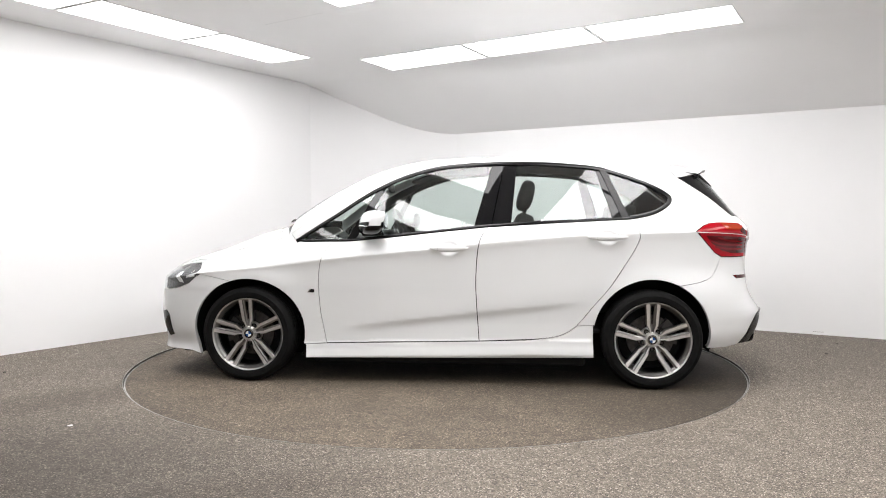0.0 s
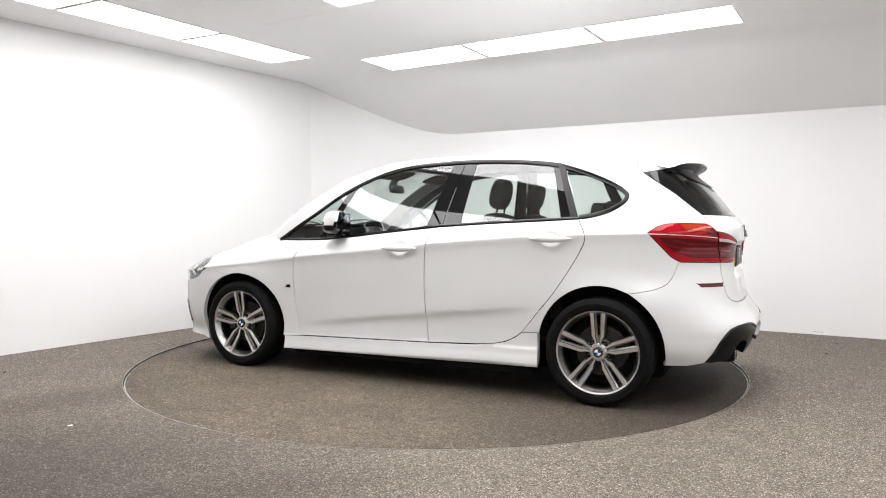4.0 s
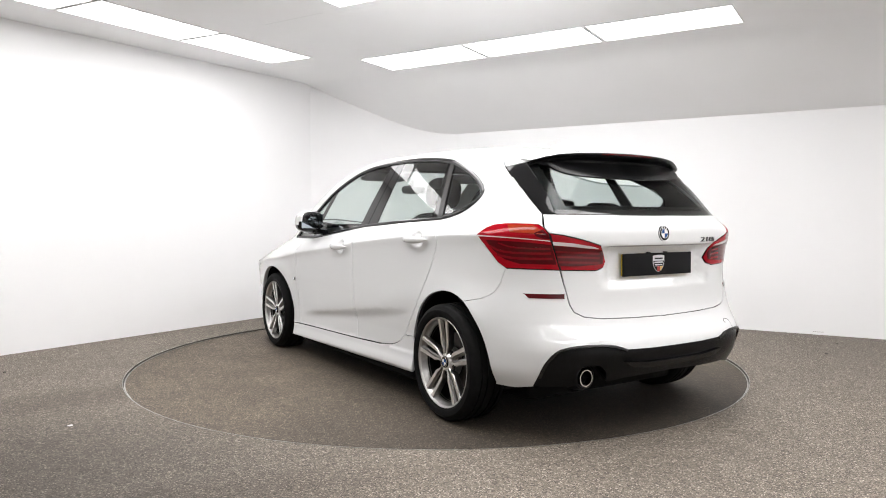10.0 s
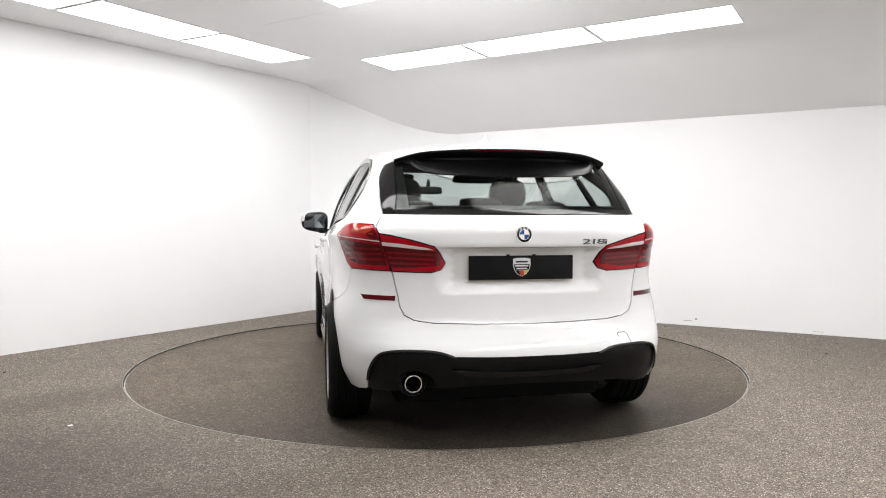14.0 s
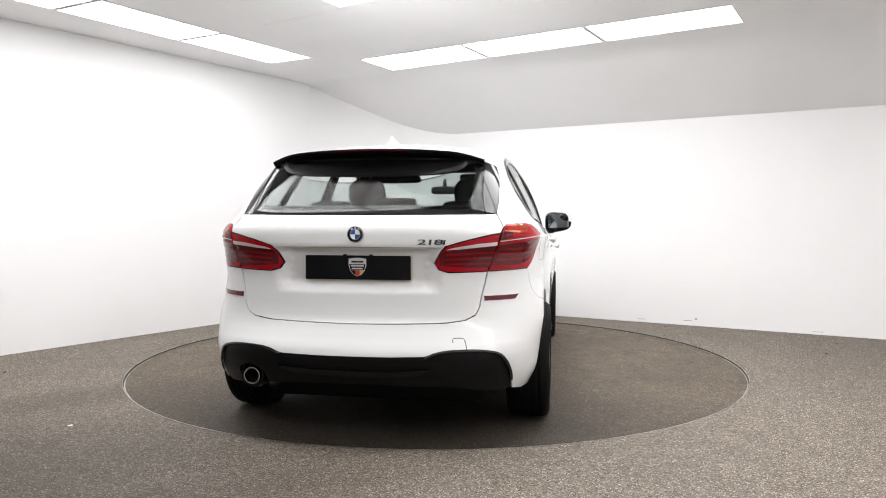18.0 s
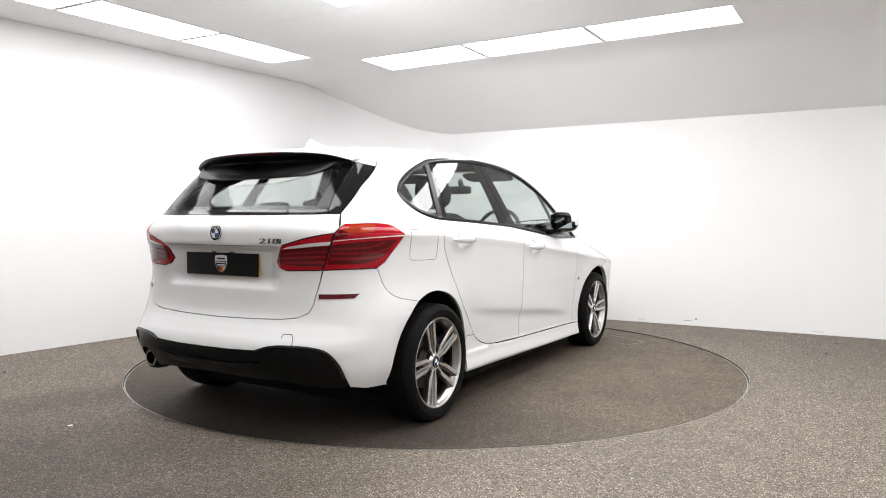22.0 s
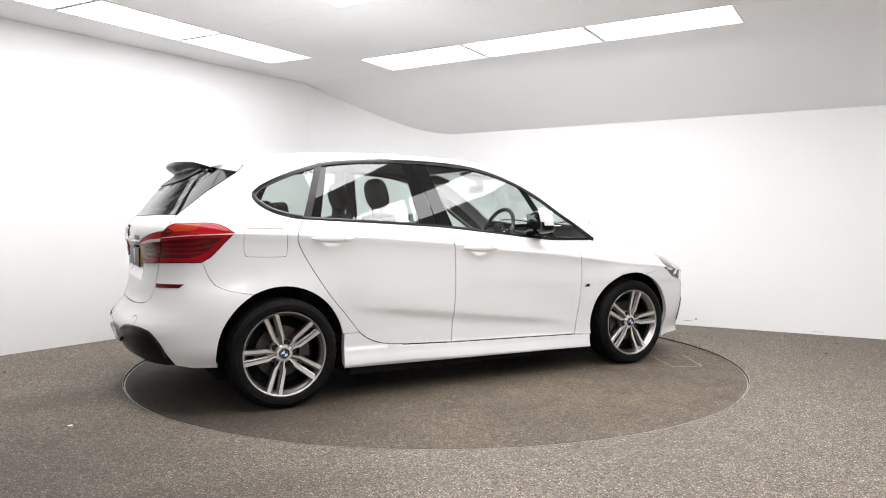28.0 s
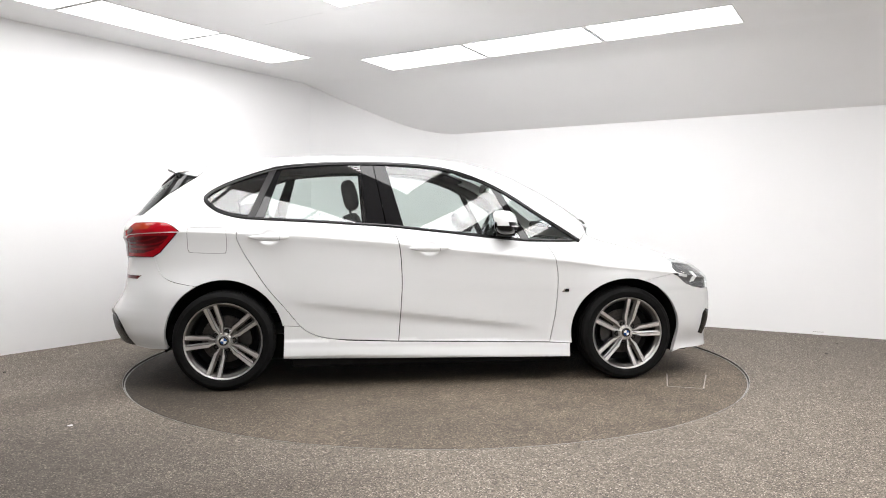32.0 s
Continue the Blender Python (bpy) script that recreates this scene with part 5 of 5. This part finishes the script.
for i in range(13):
    y = -0.19 + 0.38 * i / 12
    x, z = tip_x(y), float(np.interp(y, [p[1] for p in tips], [p[2] for p in tips]))
    rows.append([bm.verts.new((x + a, y, z + b)) for a, b in ((-0.0045, -0.0045), (-0.0025, -0.0115), (0.004, -0.0105), (0.003, -0.0055))])
for a, b in zip(rows, rows[1:]):
    for k in range(4):
        bm.faces.new((a[k], a[(k + 1) % 4], b[(k + 1) % 4], b[k]))
bm.faces.new(rows[0])
bm.faces.new(rows[-1])
part("brake_light", bm, RED_DARK, spoiler, "thin dark red high brake light")

skin("spoiler_side", [(-1.487, 1.4215), (-1.503, 1.392)] + SPOILER_LINE + [(-1.700, 1.3985), (-1.600, 1.4105)], lift_side, PAINT, spoiler, mirror=True, gap=0.0008, step=0.02)

# aerial fin
bm = bmesh.new()
rows = []
for i in range(15):
    t = i / 14
    x = -1.135 - 0.235 * t
    base = float(lift_top(np.array([x]), np.array([0.0]))[0, 2]) - 0.004
    h = 0.066 * (t ** 1.5 if t < 0.82 else (0.82 ** 1.5) * math.sqrt(max(0.0, 1 - ((t - 0.82) / 0.20) ** 2)))
    w = 0.036 * math.sqrt(max(0.02, math.sin(math.pi * min(0.98, 0.06 + t * 0.86))))
    rows.append([bm.verts.new((x, w * math.cos(a) * (1.0 - 0.72 * math.sin(a) ** 0.6), base + 0.004 + h * math.sin(a))) for a in np.linspace(0, math.pi, 13)])
for a, b in zip(rows, rows[1:]):
    for k in range(12):
        bm.faces.new((a[k], a[k + 1], b[k + 1], b[k]))
bm.faces.new(rows[0])
bm.faces.new(rows[-1])
part("aerial_fin", bm, PAINT, car, "white roof aerial fin")

# exhaust pipe
pipe = lathe([(0.0415, 0.0), (0.0415, 0.13), (0.0415, 0.134), (0.036, 0.134), (0.0355, 0.05)], CHROME, 40, "exhaust_pipe")
child("exhaust_pipe", pipe, car, pose(-1.930, 0.531, 0.314, 0, 0, 90))
inner = lathe([(0.0, 0.02), (0.0355, 0.02), (0.0355, 0.10)], LINER, 40, "pipe_bore")
child("pipe_bore", inner, car, pose(-1.930, 0.531, 0.314, 0, 0, 90))
cone = lathe([(0.072, 0.0), (0.068, 0.060), (0.060, 0.084), (0.052, 0.088), (0.047, 0.080), (0.047, 0.02)], BLACK_PLASTIC, 40, "exhaust_surround")
child("exhaust_surround", cone, car, pose(-1.970, 0.531, 0.317, 0, 0, 90))
bm = bmesh.new()
bmesh.ops.create_cone(bm, cap_ends=True, segments=32, radius1=0.07, radius2=0.07, depth=0.62, matrix=pose(-1.80, 0.32, 0.300, 90))
part("silencer", bm, LINER, car)

# number plate with dealer's cover
YELLOW = material("yellow_plate", (0.62, 0.42, 0.03), 0.4)
COVER = mottled(material("matt_black_cover", (0.006, 0.006, 0.0065), 0.35, Specular_IOR_Level=0.12), (0.004, 0.004, 0.0045), (0.007, 0.007, 0.0075), 8.0)
SILVER = material("silver_print", (0.62, 0.63, 0.65), 0.35, 0.3)
PRINT_RED = material("red_print", (0.42, 0.04, 0.03), 0.4)
PRINT_YELLOW = material("yellow_print", (0.62, 0.42, 0.12), 0.4)
PX = -2.026
bm = bmesh.new()
box(bm, PX - 0.006, PX + 0.006, -0.2585, 0.2585, 0.794, 0.904, 0.003)
plate = part("number_plate", bm, YELLOW, car, "yellow number plate under a black cover")
bm = bmesh.new()
box(bm, PX - 0.012, PX - 0.004, -0.2605, 0.2605, 0.791, 0.907, 0.003)
cover = part("plate_cover", bm, COVER, plate, "matt black dealer's cover")
for y in (0.065, -0.065):
    bm = bmesh.new()
    box(bm, PX - 0.010, PX + 0.012, y - 0.007, y + 0.007, 0.905, 0.912, 0.002)
    part("plate_clip", bm, COVER, plate)


def flat_piece(name, outline, depth, mat, m, parent, label=""):
    """A flat cut-out of even thickness on the plane of m."""
    bm = bmesh.new()
    lo = [bm.verts.new(m @ Vector((x, y, 0))) for x, y in outline]
    hi = [bm.verts.new(m @ Vector((x, y, depth))) for x, y in outline]
    bm.faces.new(lo[::-1])
    bm.faces.new(hi)
    for i in range(len(lo)):
        j = (i + 1) % len(lo)
        bm.faces.new((lo[i], lo[j], hi[j], hi[i]))
    return part(name, bm, mat, parent, label, smooth=False)


face = Matrix(((0, 0, -1, PX - 0.012), (-1, 0, 0, 0.0), (0, 1, 0, 0.851), (0, 0, 0, 1)))
shield = [(-0.043, 0.040), (-0.020, 0.044), (0.0, 0.045), (0.020, 0.044), (0.043, 0.040), (0.044, 0.010), (0.036, -0.016), (0.022, -0.034), (0.0, -0.045), (-0.022, -0.034), (-0.036, -0.016), (-0.044, 0.010)]
flat_piece("dealer_shield", shield, 0.001, SILVER, face, cover, "silver shield on the plate cover")
flat_piece("shield_field", [(-0.040, 0.014), (0.040, 0.014), (0.034, -0.014), (-0.034, -0.014)], 0.0015, COVER, face, cover)
flat_piece("shield_field", [(-0.034, -0.015), (-0.011, -0.015), (-0.011, -0.038), (-0.021, -0.032)], 0.0015, COVER, face, cover)
flat_piece("shield_field", [(-0.011, -0.015), (0.011, -0.015), (0.011, -0.038), (0.0, -0.043), (-0.011, -0.038)], 0.0015, PRINT_RED, face, cover)
flat_piece("shield_field", [(0.011, -0.015), (0.034, -0.015), (0.021, -0.032), (0.011, -0.038)], 0.0015, PRINT_YELLOW, face, cover)
flat_piece("print_bar", [(-0.030, 0.022), (0.030, 0.022), (0.030, 0.030), (-0.030, 0.030)], 0.0015, DIVIDER, face, cover)
flat_piece("print_bar", [(-0.032, 0.003), (0.032, 0.003), (0.032, 0.010), (-0.032, 0.010)], 0.002, SILVER, face, cover)
flat_piece("print_bar", [(-0.027, -0.010), (0.027, -0.010), (0.027, -0.003), (-0.027, -0.003)], 0.002, SILVER, face, cover)

# round tail badge in plain quarters, and the model figures
badge = lathe([(0.0, 0.006), (0.036, 0.0055), (0.0395, 0.003), (0.0395, -0.012)], BLACK_GLOSS, 48, "tail_badge")
at_tail = place_on(lift_rear, 0.0, 1.008, 0.0, END)
spin = at_tail @ Matrix(((-1, 0, 0, 0), (0, 0, 1, 0), (0, 1, 0, 0), (0, 0, 0, 1)))
tail_badge = child("tail_badge", badge, car, spin)
tagged(tail_badge, "round black-ringed badge with blue and white quarters")
for k in range(4):
    child("badge_quarter", sector(0.0, 0.0235, math.pi / 2 * k, math.pi / 2 * (k + 1), 0.0075, WHITE if k % 2 else BLUE, "badge_quarter"), tail_badge)
child("badge_ring", sector(0.0235, 0.0255, 0, 2 * math.pi, 0.0078, CHROME, "badge_ring", 40), tail_badge)
child("badge_ring", sector(0.0365, 0.0395, 0, 2 * math.pi, 0.0070, CHROME, "badge_ring", 40), tail_badge)
for k in (-1, 0, 1):
    child("print_bar", sector(0.0285, 0.0340, 0.55 * k - 0.14, 0.55 * k + 0.14, 0.0074, SILVER, "print_bar", 4), tail_badge)

FIGURES = material("grey_chrome_figures", (0.10, 0.10, 0.105), 0.25, 0.8)
words = bpy.data.curves.new("model_figures", "FONT")
words.body, words.size, words.extrude, words.bevel_depth, words.offset = "218i", 0.046, 0.0016, 0.0002, 0.0
words.align_x, words.align_y, words.space_character = "CENTER", "CENTER", 0.84
text_ob = new("model_figures", words)
flat_me = bpy.data.meshes.new_from_object(text_ob)
bpy.data.objects.remove(text_ob)
flat_me.materials.clear()
flat_me.materials.append(FIGURES)
model_m = place_on(lift_rear, -23.0, 0.972, 0.002, END) @ Matrix(((2.05, 0.14, 0, 0), (0, 0.76, 0, 0), (0, 0, 1, 0), (0, 0, 0, 1)))
flat_me.transform(model_m)
child("model_figures", flat_me, car)

# fuel flap, towing-eye cover, fender badges
FLAP = spline([(-1.553, 0.990), (-1.549, 1.012), (-1.530, 1.026), (-1.34, 1.025), (-1.320, 1.012), (-1.314, 0.985), (-1.312, 0.900), (-1.318, 0.876), (-1.340, 0.865), (-1.520, 0.869), (-1.545, 0.880), (-1.552, 0.905)], closed=True, per=3)


def lift_right(u, v):
    return lift_side(u, v) * np.array([1.0, -1.0, 1.0])


ribbon("fuel_flap_joint", FLAP, 0.0022, GAP, lift=lift_right, out=0.0006, mirror=False, closed=True, depth=0.002, label="thin outline of the fuel flap")
EYE_COVER = [(-27.6, 0.474), (-27.6, 0.522), (-28.1, 0.531), (-30.4, 0.531), (-30.9, 0.522), (-30.9, 0.479)]
ribbon("towing_cover_joint", EYE_COVER, 0.0028, GAP, lift=lift_rear, out=0.0008, mirror=False, scale=END, depth=0.002)
for s in (1, -1):
    m = place_on(lift_side, 0.903, 0.603, 0.0005)
    if s < 0:
        m = Matrix.Diagonal((1, -1, 1, 1)) @ m @ Matrix.Diagonal((-1, 1, 1, 1))
    b = flat_piece("fender_badge", [(-0.024, -0.011), (0.024, -0.011), (0.024, 0.011), (-0.006, 0.011)], 0.0015, BLACK_GLOSS, m, car, "small black and silver fender badge")
    flat_piece("badge_stripe", [(-0.023, -0.010), (-0.012, -0.010), (0.002, 0.010), (-0.006, 0.010)], 0.0022, CHROME, m, b)

# wiper blades at the foot of the screen
for y0, y1, x0, x1 in ((0.62, 0.02, 1.105, 1.235), (-0.06, -0.66, 1.235, 1.100)):
    bm = bmesh.new()
    rows = []
    for i in range(13):
        t = i / 12
        y = y0 + (y1 - y0) * t
        x = x0 + (x1 - x0) * t - 0.02 * math.sin(math.pi * t)
        w = float(half_width(np.array(x), np.array(0.93)))
        z = float(lift_top(np.array([x]), np.array([y / w]))[0, 2]) + 0.001 + 0.002 * math.sin(math.pi * t)
        rows.append([bm.verts.new((x + a, y, z + b)) for a, b in ((-0.009, 0.0), (0.0, 0.011), (0.010, 0.0))])
    for a, b in zip(rows, rows[1:]):
        for k in range(3):
            bm.faces.new((a[k], a[(k + 1) % 3], b[(k + 1) % 3], b[k]))
    bm.faces.new(rows[0])
    bm.faces.new(rows[-1])
    part("wiper", bm, BLACK_PLASTIC, car, "black wiper blade")
# ---- car: cabin ----
FABRIC = mottled(material("charcoal_seat_cloth", (0.03, 0.03, 0.031), 0.9), (0.012, 0.012, 0.0125), (0.022, 0.022, 0.0225), 60.0, bump=0.2, bump_scale=500.0)
DASH = mottled(material("black_dashboard", (0.02, 0.02, 0.02), 0.6), (0.010, 0.010, 0.010), (0.016, 0.016, 0.016), 40.0, bump=0.1, bump_scale=500.0)


def cushion(bm, size, m, p=5.0):
    """A padded block: a box swollen towards a rounded one."""
    first_new = len(bm.verts)
    made = bmesh.ops.create_cube(bm, size=2.0)["verts"]
    bmesh.ops.subdivide_edges(bm, edges=list({e for v in made for e in v.link_edges}), cuts=5, use_grid_fill=True)
    bm.verts.ensure_lookup_table()
    vs = bm.verts[first_new:]
    for v in vs:
        c = v.co
        r = (abs(c.x) ** p + abs(c.y) ** p + abs(c.z) ** p) ** (1 / p)
        c = c / r
        v.co = m @ Vector((c.x * size[0] / 2, c.y * size[1] / 2, c.z * size[2] / 2))


def cabin_part(name, blocks, mat, parent=car, label="", p=5.0):
    bm = bmesh.new()
    for size, m in blocks:
        cushion(bm, size, m, p)
    return part(name, bm, mat, parent, label)


def front_seat(y):
    seat = cabin_part("seat", [((0.52, 0.52, 0.16), pose(-0.12, y, 0.50, 0, -6)), ((0.15, 0.50, 0.66), pose(-0.45, y, 0.80, 0, -16))], FABRIC, label="charcoal cloth front seat")
    cabin_part("headrest", [((0.110, 0.26, 0.215), pose(-0.535, y, 1.252, 0, -14))], FABRIC, seat, p=2.8)
    bm = bmesh.new()
    for d in (0.07, -0.07):
        bmesh.ops.create_cone(bm, cap_ends=True, segments=10, radius1=0.007, radius2=0.007, depth=0.14, matrix=pose(-0.53, y + d, 1.13, 0, -10))
    part("headrest_post", bm, BLACK_GLOSS, seat)


for y in (0.37, -0.37):
    front_seat(y)
bench = cabin_part("rear_bench", [((0.50, 1.30, 0.16), pose(-0.88, 0, 0.52, 0, -6)), ((0.15, 1.28, 0.60), pose(-1.16, 0, 0.80, 0, -18))], FABRIC, label="charcoal cloth rear bench")
for y, z, h in ((0.40, 1.120, 0.13), (0.0, 1.160, 0.085), (-0.40, 1.120, 0.13)):
    cabin_part("headrest", [((0.10, 0.25, h), pose(-1.235, y, z, 0, -10))], FABRIC, bench)
    bm = bmesh.new()
    for d in (0.075, -0.075):
        bmesh.ops.create_cone(bm, cap_ends=True, segments=10, radius1=0.007, radius2=0.007, depth=0.16, matrix=pose(-1.225, y + d, 1.10, 0, -10))
    part("headrest_post", bm, BLACK_GLOSS, bench)
dash = cabin_part("dashboard", [((0.62, 1.46, 0.30), pose(0.80, 0, 0.80, 0, 5)), ((0.20, 0.42, 0.12), pose(0.62, -0.37, 0.93, 0, 8))], DASH, label="black dashboard")
cabin_part("parcel_shelf", [((0.46, 1.16, 0.03), pose(-1.50, 0, 1.035))], LINING)
cabin_part("floor_pan", [((2.8, 1.50, 0.06), pose(-0.4, 0, 0.34))], LINING)
cabin_part("boot_wall", [((0.04, 1.2, 0.6), pose(-1.86, 0, 0.70))], LINING)
cabin_part("bulkhead", [((0.04, 1.46, 0.62), pose(1.04, 0, 0.64))], LINER)
# steering wheel on the right-hand side
bm = bmesh.new()
tilt = pose(0.46, -0.37, 0.985, 0, -68)
rows = []
for i in range(36):
    a = 2 * math.pi * i / 36
    rows.append([bm.verts.new(tilt @ Vector(((0.182 + 0.015 * math.cos(b)) * math.cos(a), (0.182 + 0.015 * math.cos(b)) * math.sin(a), 0.015 * math.sin(b)))) for b in np.linspace(0, 2 * math.pi, 10, endpoint=False)])
for i in range(36):
    p, q = rows[i], rows[(i + 1) % 36]
    for k in range(10):
        bm.faces.new((p[k], p[(k + 1) % 10], q[(k + 1) % 10], q[k]))
wheel_rim = part("steering_wheel", bm, DASH, car, "black three-spoke steering wheel")
cabin_part("steering_boss", [((0.13, 0.11, 0.05), tilt), ((0.03, 0.34, 0.02), tilt), ((0.17, 0.03, 0.02), tilt @ pose(-0.085, 0, 0))], DASH, wheel_rim)
mirror_in = cabin_part("inside_mirror", [((0.025, 0.22, 0.065), pose(0.50, 0, 1.318, 0, 12))], DASH, label="dark inside mirror")
cabin_part("mirror_stem", [((0.05, 0.025, 0.09), pose(0.53, 0, 1.365, 0, -30))], DASH, mirror_in)
for y in (0.36, -0.36):
    cabin_part("sun_visor", [((0.16, 0.40, 0.018), pose(0.30, y, 1.405, 0, 20))], LINING)
# ---- the turn of the table, with the car on it ----
TURNS = [(0.0, 174.27), (1.0, 169.16), (2.0, 164.02), (3.0, 158.87), (6.0, 143.29), (7.0, 137.97), (8.0, 132.68), (9.0, 127.40), (10.0, 122.1), (11.0, 116.77), (12.0, 111.44), (13.0, 106.1), (14.0, 100.82),
         (17.0, 85.20), (18.0, 79.98), (19.0, 74.75), (20.0, 69.55), (21.0, 64.45), (22.0, 59.25), (23.0, 53.98), (24.0, 48.78), (25.0, 43.57), (28.0, 28.55), (29.0, 23.30), (30.0, 17.98), (31.0, 12.57), (32.0, 7.15)]
OFFSET = (-0.141, 0.0036)     # of the car's middle from the turntable's


def motions():
    car_rows, table_rows = [], []
    for t, a in TURNS:
        spin = pose(0, 0, 0, 0, 0, a)
        table_rows.append((t, spin))
        car_rows.append((t, spin @ pose(OFFSET[0], OFFSET[1], 0.0)))
    walk(turntable, table_rows)
    walk(car, car_rows)


motions()
